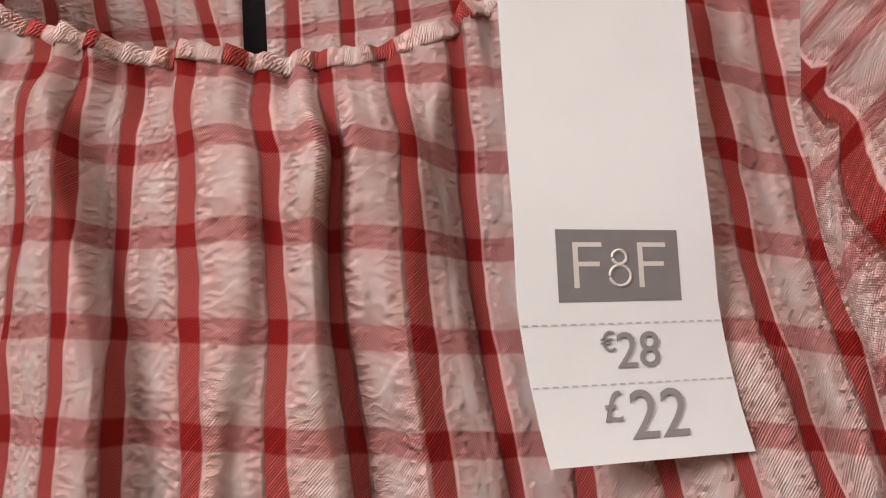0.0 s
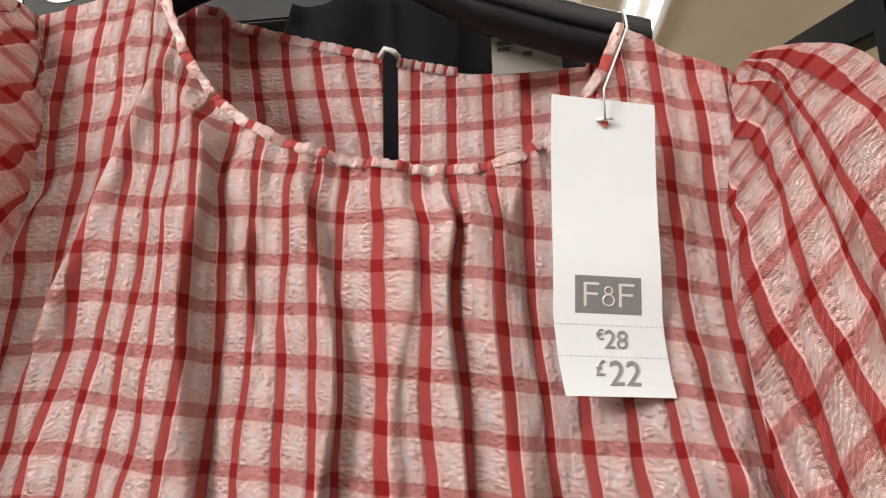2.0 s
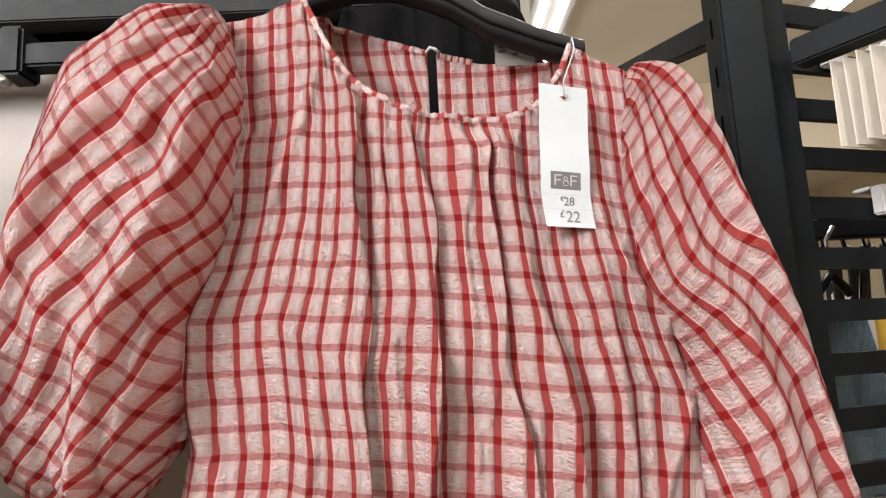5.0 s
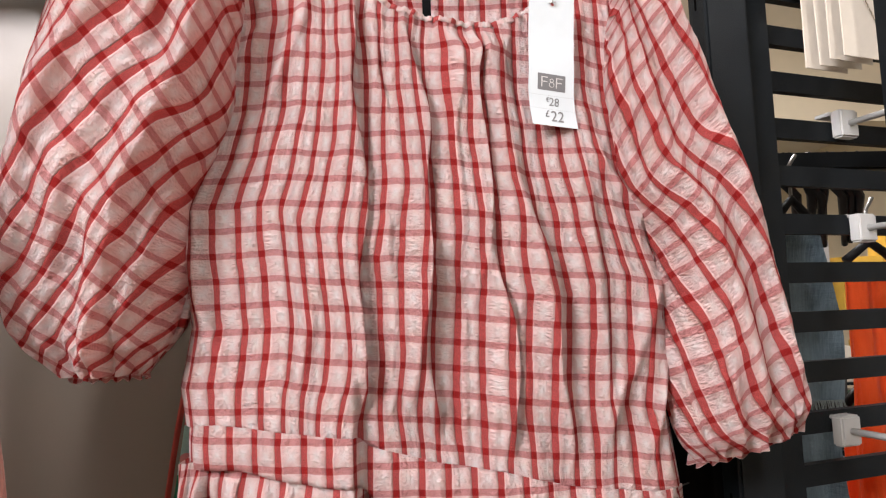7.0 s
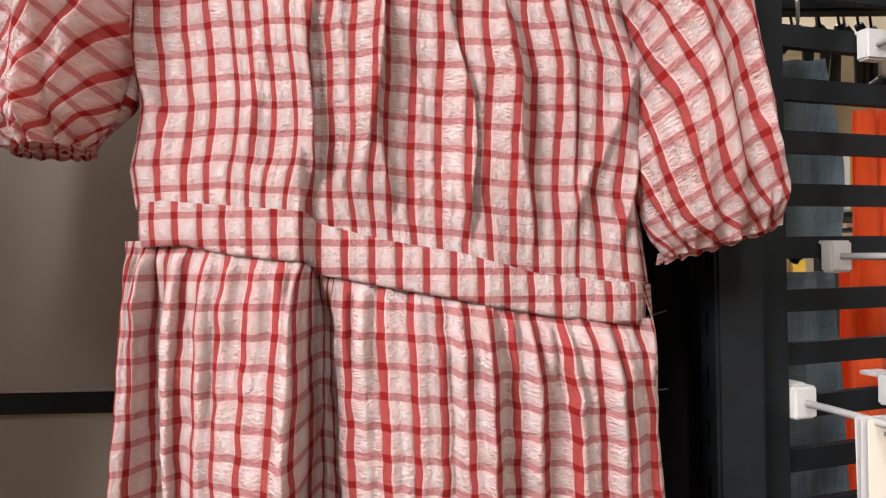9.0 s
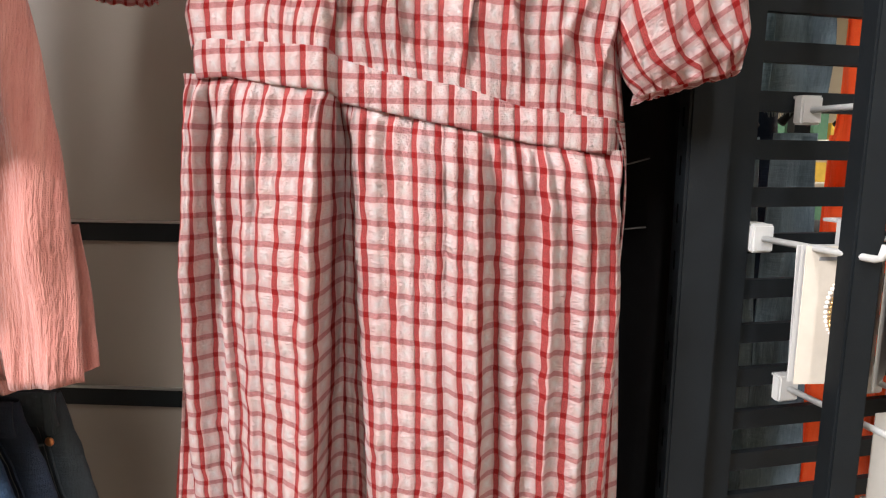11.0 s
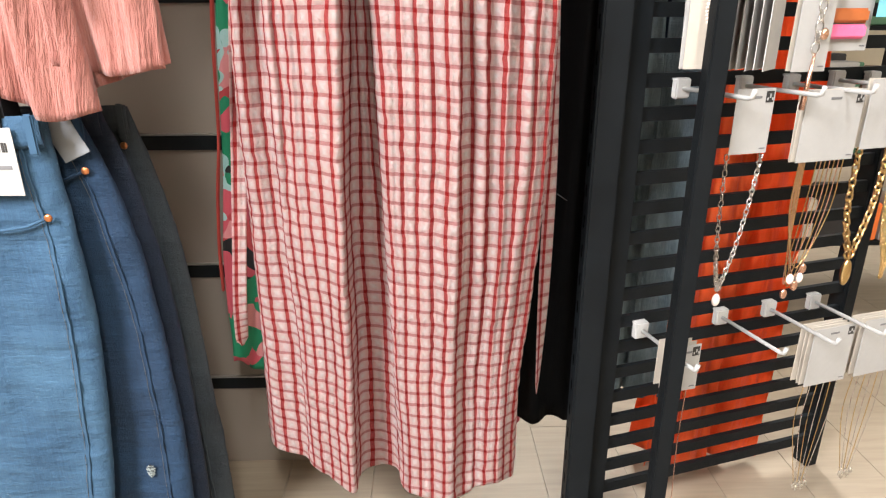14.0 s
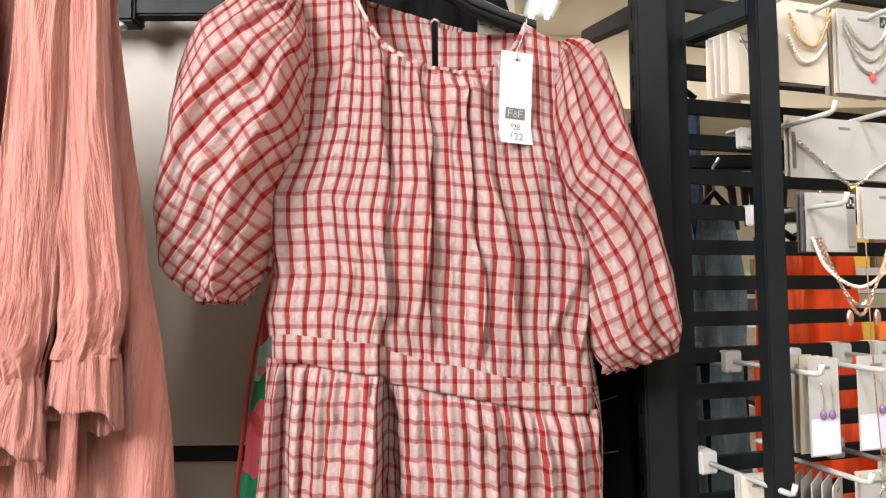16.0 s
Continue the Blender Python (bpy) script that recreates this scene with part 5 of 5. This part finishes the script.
hung("orange_knit", "bright orange ribbed knit dress behind the slats", "knit dress", 0.492, 0.585, 0.236, 1.285, 0.02, ORANGE_KNIT, [(2.5, 0.012, 0.1)], 7.0, 0.018, "orange knits")
hung("orange_knit", "bright orange ribbed knit dress behind the slats", "knit dress", 0.565, 0.680, 0.262, 1.290, 0.02, ORANGE_KNIT, [(2.5, 0.012, 1.1)], 7.4, 0.045, "orange knits")
hung("orange_knit", "bright orange ribbed knit dress with a flared hem", "knit dress", 0.520, 0.590, 0.300, 1.10, 0.02, ORANGE_KNIT, [(2.5, 0.012, 2.0)], 7.9, 0.06, "orange knits")
br = empty("garment_rail", (0.5, 0.33, 1.62), "black steel rail carrying garments behind the panel", "rail")
box("bar", 0.32, 1.5, 0.30, 0.325, 1.425, 1.450, BLACK_METAL, br, bevel=0.003)
for k in range(9):
    hk = empty("wire_hanger", (0.48 + 0.017 * k, 0.37, 1.39), "black hanger bunched on the rail", "hanger", "bunched hangers")
    x = 0.47 + 0.015 * k + 0.006 * math.sin(k * 2.7)
    q, dz = 0.02 + 0.05 * abs(math.sin(k * 1.9)), 0.008 * math.sin(k * 3.1)
    tube("hook", [(x, 0.312, 1.452), (x, 0.330, 1.445), (x + 0.004, 0.330, 1.415 + dz)], 0.0018, STEEL if k % 3 == 0 else HANGER_BLACK, hk, sides=5)
    tube("arm", [(x + 0.004, 0.330, 1.415 + dz), (x + q * 0.5, 0.345, 1.398 + dz), (x + q, 0.37 + q * 0.4, 1.350 - 0.3 * q)], [0.006, 0.007, 0.004], HANGER_BLACK, hk, sides=6)


# ================= jewellery on the panel =================
NRM = Vector((PK, -1, 0)).normalized()
ALONG = Vector((1, PK, 0)).normalized()


def make_peg(x, z, length=0.150):
    ob = empty("peg_hook", on_panel(x, z), "white plastic peg hook clipped on the slats", "peg hook", "peg hooks")
    T = Matrix.Translation(on_panel(x, z)) @ Matrix.Rotation(math.atan(PK), 4, "Z")
    bm = bmesh.new()
    put_box(bm, -0.013, 0.013, -0.010, 0.003, -0.016, 0.014, 0.002, T)
    put_box(bm, -0.013, 0.013, 0.003, 0.022, 0.0105, 0.0145, 0.001, T)
    part("bracket", bm, WHITE_PLASTIC, ob)
    a = on_panel(x, z - 0.001, 0.008)
    pts = [a, on_panel(x, z - 0.001, length - 0.006), on_panel(x, z + 0.001, length), on_panel(x, z + 0.012, length + 0.003)]
    tube("rod", pts, 0.0034, WHITE_PLASTIC, ob, sides=10)
    return ob


peg = None
PEGS = [(0.386, 0.408), (0.547, 0.408), (0.651, 0.408), (0.752, 0.408), (0.408, 0.815), (0.520, 0.815), (0.610, 0.815), (0.700, 0.818), (0.775, 0.815), (0.404, 1.120), (0.505, 1.120), (0.595, 1.124), (0.665, 1.124), (0.360, 0.985), (0.470, 0.988), (0.575, 0.988), (0.680, 0.985), (0.452, 1.326), (0.440, 1.438), (0.560, 1.455), (0.590, 1.345), (0.400, 1.590), (0.480, 1.595), (0.580, 1.600), (0.690, 1.350), (0.715, 1.455)]
for x, z in PEGS:
    if peg is None:
        peg = make_peg(x, z)
    else:
        copy_thing(peg, Matrix.Translation(on_panel(x, z)))


def card(label, x0, x1, z0, z1, off, material=CARD, stack=1, step=0.006, tilt=0.0, code=True, backing=None):
    """A hanging jewellery card (or a stack), its front face off metres before the panel."""
    c = on_panel((x0 + x1) / 2, z1, off)
    ob = empty("jewellery_card", on_panel((x0 + x1) / 2, z0, off), label, "jewellery card", "jewellery cards")
    T = Matrix.Translation(c) @ Matrix.Rotation(math.atan(PK) + radians(tilt), 4, "Z")
    w, h = (x1 - x0) / 2 * math.sqrt(1 + PK * PK), z1 - z0
    for k in range(stack):
        sk = Matrix.Translation((-0.0015 * k, step * k, 0.0008 * (k % 2))) @ Matrix.Rotation(radians(1.2 * math.sin(k * 2.3)), 4, "Y")
        box("card", -w, w, -0.0006, 0.0006, -h, 0.0, material if k == 0 else (backing or BEIGE_CARD), ob, turn=T @ sk, bevel=0.0003)
    # euro hole, small printed square and bar
    box("hang_slot", -0.010, 0.010, -0.0012, -0.0007, -0.014, -0.0105, INK_LIGHT, ob, turn=T)
    if code:
        box("printed_square", w - 0.016, w - 0.003, -0.0012, -0.0007, -0.020, -0.004, INK_BLACK, ob, turn=T)
        for i in range(3):
            box("printed_mark", w - 0.0142 + 0.0042 * i, w - 0.0120 + 0.0042 * i, -0.0017, -0.00125, -0.017 + 0.003 * (i % 2), -0.013 + 0.005 * (i % 2), CARD, ob, turn=T)
        box("printed_bar", w - 0.014, w - 0.004, -0.0012, -0.0007, -h + 0.006, -h + 0.008, INK_LIGHT, ob, turn=T)
    return ob, T, w, h


def chain(name, pts, r, material, parent, label="", link=0.0, n=70):
    """A chain through the points: a fine cord, or links where link is their length."""
    P = [Vector(p) for p in spline([tuple(p) for p in pts], n)]
    if not link:
        return tube(name, P, r, material, parent, label, sides=5)
    length = sum((P[i + 1] - P[i]).length for i in range(n - 1))
    m = max(4, int(length / (link * 0.72)))
    Q = [Vector(p) for p in spline([tuple(p) for p in pts], m)]
    bm = bmesh.new()
    for i in range(m - 1):
        a, b = Q[i], Q[i + 1]
        d = (b - a).normalized()
        s = d.cross(Vector((0, 1, 0)))
        s = s.normalized() if s.length > 0.01 else Vector((1, 0, 0))
        if i % 2:
            s = d.cross(s)
        c = (a + b) / 2
        ring = [c + d * (link * 0.56 * math.cos(t)) + s * (link * 0.34 * math.sin(t)) for t in np.linspace(0, math.tau, 10, endpoint=False)]
        tube_bm(bm, ring, r, 4, True)
    return tagged(part(name, bm, material, parent, label, smooth=True), kind="stuff")


def beads(name, pts, r, material, parent, n):
    bm = bmesh.new()
    for p in spline([tuple(q) for q in pts], n):
        bmesh.ops.create_icosphere(bm, subdivisions=1, radius=r, matrix=Matrix.Translation(p))
    return tagged(part(name, bm, material, parent, "", smooth=True), kind="stuff")


def pendant(name, place, sx, sz, material, parent):
    bm = bmesh.new()
    bmesh.ops.create_uvsphere(bm, u_segments=14, v_segments=9, radius=1.0, matrix=Matrix.Translation(place) @ Matrix.Diagonal((sx, sx * 0.7, sz, 1)))
    return part(name, bm, material, parent, smooth=True)


def P(x, z, off):
    return on_panel(x, z, off)


# row on the 0.82 m pegs
c, T, w, h = card("white card holding a silver chain necklace with a pearl drop", 0.427, 0.491, 0.728, 0.821, 0.100)
chain("chain", [P(0.487, 0.730, 0.098), P(0.480, 0.66, 0.098), P(0.468, 0.58, 0.097), P(0.450, 0.512, 0.096)], 0.0011, SILVER, c, link=0.010)
chain("chain", [P(0.432, 0.728, 0.092), P(0.436, 0.62, 0.092), P(0.442, 0.55, 0.093), P(0.449, 0.512, 0.095)], 0.0011, SILVER, c, link=0.010)
pendant("pearl_drop", P(0.449, 0.494, 0.096), 0.0065, 0.011, PEARL, c)
c, T, w, h = card("stack of white cards with rose gold layered necklaces", 0.543, 0.649, 0.709, 0.815, 0.105, stack=3)
for k in range(7):
    xa, xb = 0.556 + 0.006 * k, 0.640 - 0.004 * k
    lowx, lowz = 0.596 + 0.004 * math.sin(k * 2), 0.53 - 0.018 * (k % 3)
    chain("chain", [P(xa, 0.712, 0.100 - 0.004 * k), P(xa + 0.003, 0.62, 0.098 - 0.004 * k), P(lowx, lowz, 0.094 - 0.003 * k), P(xb - 0.006, 0.62, 0.098 - 0.004 * k), P(xb, 0.712, 0.100 - 0.004 * k)], 0.0009, ROSE if k % 2 else GOLD, c)
for k, (px, pz) in enumerate(((0.585, 0.512), (0.600, 0.497), (0.612, 0.508), (0.590, 0.480), (0.624, 0.520))):
    pendant("charm", P(px, pz, 0.098 - 0.004 * k), 0.006, 0.009, PEARL if k in (0, 2) else ROSE, c)
c, T, w, h = card("white cards with a chunky gold chain necklace", 0.665, 0.740, 0.721, 0.827, 0.100, stack=2)
chain("chain", [P(0.672, 0.722, 0.096), P(0.676, 0.62, 0.095), P(0.700, 0.535, 0.094)], 0.0022, GOLD, c, link=0.014)
chain("chain", [P(0.736, 0.722, 0.092), P(0.730, 0.63, 0.093), P(0.705, 0.535, 0.094)], 0.0022, GOLD, c, link=0.014)
pendant("gold_leaf_pendant", P(0.702, 0.508, 0.095), 0.009, 0.024, GOLD, c)
c, T, w, h = card("white cards with long gold chain necklaces", 0.748, 0.822, 0.728, 0.826, 0.098, stack=2)
for k in range(4):
    chain("chain", [P(0.754 + 0.008 * k, 0.73, 0.094), P(0.758 + 0.008 * k, 0.60, 0.093), P(0.785, 0.525 - 0.012 * k, 0.093), P(0.806 - 0.004 * k, 0.60, 0.092), P(0.814 - 0.006 * k, 0.73, 0.094)], 0.0013, GOLD, c, link=0.008)

# row at 0.99 m: bracelets and side-on stacks
c, T, w, h = card("beige card with pearl bracelets", 0.352, 0.398, 0.848, 0.986, 0.080, BEIGE_CARD, stack=3, step=0.005, tilt=-8, code=False, backing=CARD)
for k in range(3):
    cx, cz = 0.392, 0.925 - 0.004 * k
    beads("bracelet", [P(cx + (0.020 - 0.002 * k) * math.cos(a), cz + (0.030 - 0.002 * k) * math.sin(a), 0.086 + 0.003 * k) for a in np.linspace(0, math.tau, 14)], 0.0024, PEARL if k != 1 else GOLD, c, 40)
c, T, w, h = card("stack of white jewellery cards seen edge on", 0.425, 0.492, 0.847, 0.983, 0.115, CARD, stack=8, step=0.011, tilt=34, code=False, backing=CARD)
c, T, w, h = card("white card with a tassel charm necklace", 0.505, 0.563, 0.842, 0.983, 0.105, CARD, stack=2, code=True)
chain("chain", [P(0.520, 1.30, 0.115), P(0.521, 1.15, 0.116), P(0.528, 1.02, 0.116), P(0.533, 0.985, 0.114)], 0.0009, ROSE, c)
chain("chain", [P(0.565, 1.30, 0.112), P(0.560, 1.15, 0.113), P(0.545, 1.02, 0.115), P(0.536, 0.985, 0.114)], 0.0009, ROSE, c)
chain("link_drop", [P(0.534, 0.99, 0.115), P(0.531, 0.93, 0.115), P(0.530, 0.868, 0.115)], 0.0013, SILVER, c, link=0.016)
tube("tassel", [P(0.530, 0.868, 0.116), P(0.527, 0.825, 0.116), P(0.525, 0.790, 0.116)], [0.0020, 0.0034, 0.0038], ROSE, c, "rose gold tassel")
pendant("heart_charm", P(0.543, 0.893, 0.113), 0.0065, 0.008, ROSE, c)
c, T, w, h = card("white card with pink and tan hair clips", 0.566, 0.652, 0.868, 0.985, 0.085, CARD, stack=2)
for col, zz, nm in (((0.80, 0.16, 0.33), 0.895, "pink_clip"), ((0.42, 0.12, 0.035), 0.917, "tan_clip")):
    box(nm, 0.006 - w, w * 0.72, -0.009, -0.0015, zz - 0.985 - 0.010, zz - 0.985 + 0.010, plain(nm + "_plastic", col, 0.35), c, turn=T, bevel=0.0035)
c, T, w, h = card("bright blue card with a yellow plastic clip", 0.640, 0.735, 0.915, 0.985, 0.110, plain("sky_blue_card", (0.16, 0.45, 0.55), 0.5, 0.0, 0.2, 60), tilt=-10, code=False)
box("yellow_clip", -0.026, 0.022, -0.016, -0.001, -0.082, -0.040, plain("yellow_plastic", (0.85, 0.40, 0.02), 0.4), c, turn=T, bevel=0.006)
for k in range(4):
    box("printed_bar", -0.044 + 0.016 * k, -0.034 + 0.016 * k, -0.0014, -0.0008, -0.040 + 0.008 * k, -0.022 + 0.006 * k, (INK_BLACK, plain("coral_print", (0.65, 0.20, 0.16), 0.6), plain("leaf_print", (0.22, 0.40, 0.08), 0.6), INK_BLACK)[k], c, turn=T)

# row at 1.12 m: lilac earring cards
for k, (xa, xb, off) in enumerate(((0.424, 0.470, 0.112), (0.504, 0.566, 0.108))):
    c, T, w, h = card("white and lilac card with drop earrings", xa, xb, 1.012, 1.133, off, CARD, stack=4 if k == 0 else 1, step=0.012, code=False)
    box("lilac_fade", -w + 0.002, w - 0.002, -0.0011, -0.0008, -h + 0.002, -h * 0.62, LILAC, c, turn=T)
    xs = (-0.3, 0.3) if k == 0 else (0.1,)
    for q in xs:
        a = T @ Vector((q * w, -0.003, -0.030))
        b = T @ Vector((q * w + 0.002, -0.003, -h * 0.58))
        chain("earring_wire", [a, (a + b) / 2 + Vector((0.002, 0, 0)), b], 0.0006, SILVER, c, n=12)
        pendant("violet_stone", b, 0.0042, 0.0062, plain("violet_stone", (0.16, 0.09, 0.22), 0.2), c)
c, T, w, h = card("white card holding a framed accessory", 0.672, 0.742, 1.015, 1.132, 0.09, CARD)
box("window", -w * 0.6, w * 0.6, -0.004, -0.001, -h * 0.8, -h * 0.3, plain("pale_grey_insert", (0.45, 0.46, 0.46), 0.4), c, turn=T, bevel=0.001)

# row at 1.33 m: layered pearl and chain necklaces
c, T, w, h = card("white cards with layered rose pearl necklaces", 0.447, 0.528, 1.268, 1.346, 0.095, CARD, stack=3, backing=INK_LIGHT)
card("small white jewellery card", 0.506, 0.580, 1.283, 1.350, 0.125, CARD, stack=2)
for k in range(4):
    mat_k = (PEARL, ROSE, SILVER, ROSE)[k]
    lz = 1.222 - 0.012 * k + (0.010 if k == 1 else 0)
    pts = [P(0.452 + 0.004 * k, 1.285, 0.100), P(0.470 + 0.003 * k, 1.245, 0.104), P(0.515, lz, 0.108), P(0.556 - 0.003 * k, 1.245, 0.112), P(0.572 - 0.004 * k, 1.288, 0.118)]
    if k == 0:
        beads("pearl_strand", pts, 0.0026, PEARL, c, 46)
    else:
        chain("chain", pts, 0.0011, mat_k, c, link=0.005)
for px in (0.497, 0.541):
    pendant("leaf_charm", P(px, 1.182, 0.108), 0.005, 0.011, ROSE, c)
# wide card with a chain at 1.45 m
c, T, w, h = card("wide white card with a fine chain necklace", 0.441, 0.623, 1.368, 1.451, 0.080, CARD, stack=2, code=True)
box("grey_slot", -w + 0.004, -w + 0.010, -0.0012, -0.0008, -h + 0.012, -0.022, INK_GREY, c, turn=T)
chain("chain", [P(0.452, 1.416, 0.084), P(0.49, 1.388, 0.085), P(0.536, 1.360, 0.086), P(0.58, 1.385, 0.085), P(0.618, 1.402, 0.084)], 0.0012, SILVER, c, link=0.006)
pendant("gold_charm", P(0.536, 1.355, 0.088), 0.008, 0.006, GOLD, c)
# top row
c, T, w, h = card("beige card with a charm necklace", 0.352, 0.405, 1.474, 1.556, 0.080, BEIGE_CARD, stack=4, step=0.012, code=False)
chain("chain", [P(0.368, 1.55, 0.084), P(0.380, 1.527, 0.084), P(0.392, 1.505, 0.084)], 0.0009, SILVER, c, n=20)
c, T, w, h = card("cream card with beaded necklaces", 0.425, 0.505, 1.494, 1.606, 0.085, BEIGE_CARD, stack=3, backing=CARD, code=False)
beads("bead_strand", [P(0.440, 1.585, 0.090), P(0.455, 1.552, 0.090), P(0.480, 1.545, 0.090), P(0.500, 1.575, 0.090), P(0.504, 1.60, 0.090)], 0.0026, GOLD, c, 34)
beads("bead_strand", [P(0.437, 1.555, 0.090), P(0.455, 1.525, 0.090), P(0.478, 1.528, 0.090), P(0.497, 1.550, 0.090)], 0.0024, PEARL, c, 26)
c, T, w, h = card("white card with layered pendant necklaces", 0.523, 0.612, 1.487, 1.606, 0.085, CARD, stack=4)
for k in range(3):
    lz = 1.560 - 0.018 * k
    chain("chain", [P(0.530, 1.592 - 0.01 * k, 0.088), P(0.552, lz + 0.006, 0.088), P(0.575, lz - 0.006, 0.088), P(0.598, lz + 0.012, 0.088), P(0.606, 1.590, 0.088)], 0.0009, SILVER, c, link=0.005)
pendant("red_stone", P(0.576, 1.512, 0.089), 0.004, 0.0065, plain("red_stone", (0.55, 0.06, 0.06), 0.25), c)
card("white card with small ear studs", 0.640, 0.700, 1.368, 1.452, 0.080, CARD, stack=2)
card("white card with fine earrings", 0.625, 0.735, 1.270, 1.350, 0.080, CARD, stack=3)
card("white jewellery card on the top peg", 0.625, 0.700, 1.500, 1.600, 0.080, CARD, stack=2)
# low row at 0.41 m
c, T, w, h = card("white cards with long fine rose chains", 0.376, 0.428, 0.342, 0.425, 0.105, CARD, stack=4, step=0.010, backing=BEIGE_CARD)
for k in range(4):
    x = 0.372 + 0.016 * k
    chain("chain", [P(x, 0.345, 0.095), P(x - 0.002, 0.22, 0.095), P(x - 0.004 + 0.01 * (k > 1), 0.06, 0.095)], 0.0008, ROSE, c, n=20)
for x0 in (0.672, 0.784):
    c, T, w, h = card("white cards with long fine silver chains", x0, x0 + 0.090, 0.285, 0.400, 0.090, CARD, stack=4, step=0.008)
    for k in range(6):
        x = x0 + 0.006 + 0.015 * k
        chain("chain", [P(x, 0.287, 0.086), P(x - 0.004, 0.20, 0.086), P(x0 + 0.045 + (x - x0 - 0.045) * 0.3, 0.06, 0.086)], 0.0008, SILVER if k % 2 else GOLD, c, n=20)
    for k in range(5):
        pendant("charm", P(x0 + 0.032 + 0.007 * k, 0.055 - 0.008 * (k % 2), 0.088), 0.004, 0.007, SILVER, c)

# ================= the shop beyond =================
def far_stand(x, y, wd, ht, label, hues, seed):
    """A free-standing rail with folded goods and hung cards, far down the aisle."""
    rng = random.Random(seed)
    ob = empty("display_stand", (x, y, 0), label, "display stand", "far display stands")
    for px in (x - wd / 2, x + wd / 2):
        box("post", px - 0.02, px + 0.02, y - 0.02, y + 0.02, 0, ht, BLACK_METAL, ob)
    k = 0
    z = 0.25
    while z < ht:
        box("shelf", x - wd / 2, x + wd / 2, y - 0.18, y + 0.18, z - 0.012, z, BLACK_METAL if seed % 2 else OFFWHITE, ob)
        cx = x - wd / 2 + 0.05
        while cx < x + wd / 2 - 0.06:
            bw, bh = rng.uniform(0.05, 0.11), rng.uniform(0.10, 0.24)
            box("packet", cx, cx + bw, y - 0.17, y - 0.10, z + 0.001, z + bh, rng.choice(hues), ob, bevel=0.004)
            cx += bw + rng.uniform(0.005, 0.03)
        z += 0.32
    return ob


HUES = [CARD, BEIGE_CARD, plain("mustard_pack", (0.55, 0.34, 0.04), 0.6), plain("brown_pack", (0.16, 0.09, 0.05), 0.7), plain("black_pack", (0.02, 0.02, 0.022), 0.6), plain("orange_pack", (0.75, 0.18, 0.03), 0.6), plain("green_pack", (0.07, 0.16, 0.09), 0.7)]
far_stand(1.35, 1.15, 0.9, 1.25, "jewellery stand with cards and hair goods down the aisle", HUES, 3)
far_stand(2.35, 2.3, 1.2, 1.5, "accessory stand with packets farther down the shop", HUES, 5)
far_stand(2.2, 4.6, 1.6, 1.4, "goods stand in front of the far wall", HUES, 8)
sg = empty("shelf_sign", (1.16, 0.95, 1.23), "white sign card with black lettering above the stand", "sign")
box("card", 1.08, 1.24, 0.948, 0.952, 1.20, 1.27, CARD, sg)
lettering("letters", "All", 0.035, (1.11, 0.946, 1.222), 90, 0, INK_BLACK, sg, 0.0005)

# floor planks, the nearest as pieces of their own
bm = bmesh.new()
put_box(bm, 0.0004, 0.1796, 0.0004, 1.1996, -0.006, 0.0, 0.0005)
plank_mesh = bpy.data.meshes.new("plank")
bm.to_mesh(plank_mesh)
bm.free()
plank_mesh.materials.append(VINYL)
for i in range(20):
    for j in range(6):
        ob = new("plank", plank_mesh)
        ob.location = (-1.0 + 0.18 * i, -2.4 + 1.2 * j + 0.4 * (i % 3), 0.0)
        adopt(ob, floor)
bm = bmesh.new()
for i in range(56):
    for j in range(12):
        if not (16 <= i < 36 and 2 <= j < 8):
            x, y = -1.0 + 0.18 * (i - 16), -2.4 + 1.2 * (j - 2) + 0.4 * ((i - 16) % 3)
            if x > -4 and x < 5.8 and y > -5 and y < 7.8:
                put_box(bm, x + 0.0004, x + 0.1796, y + 0.0004, y + 1.1996, -0.0055, -0.0002)
tagged(part("far_planks", bm, VINYL, floor), kind="stuff")
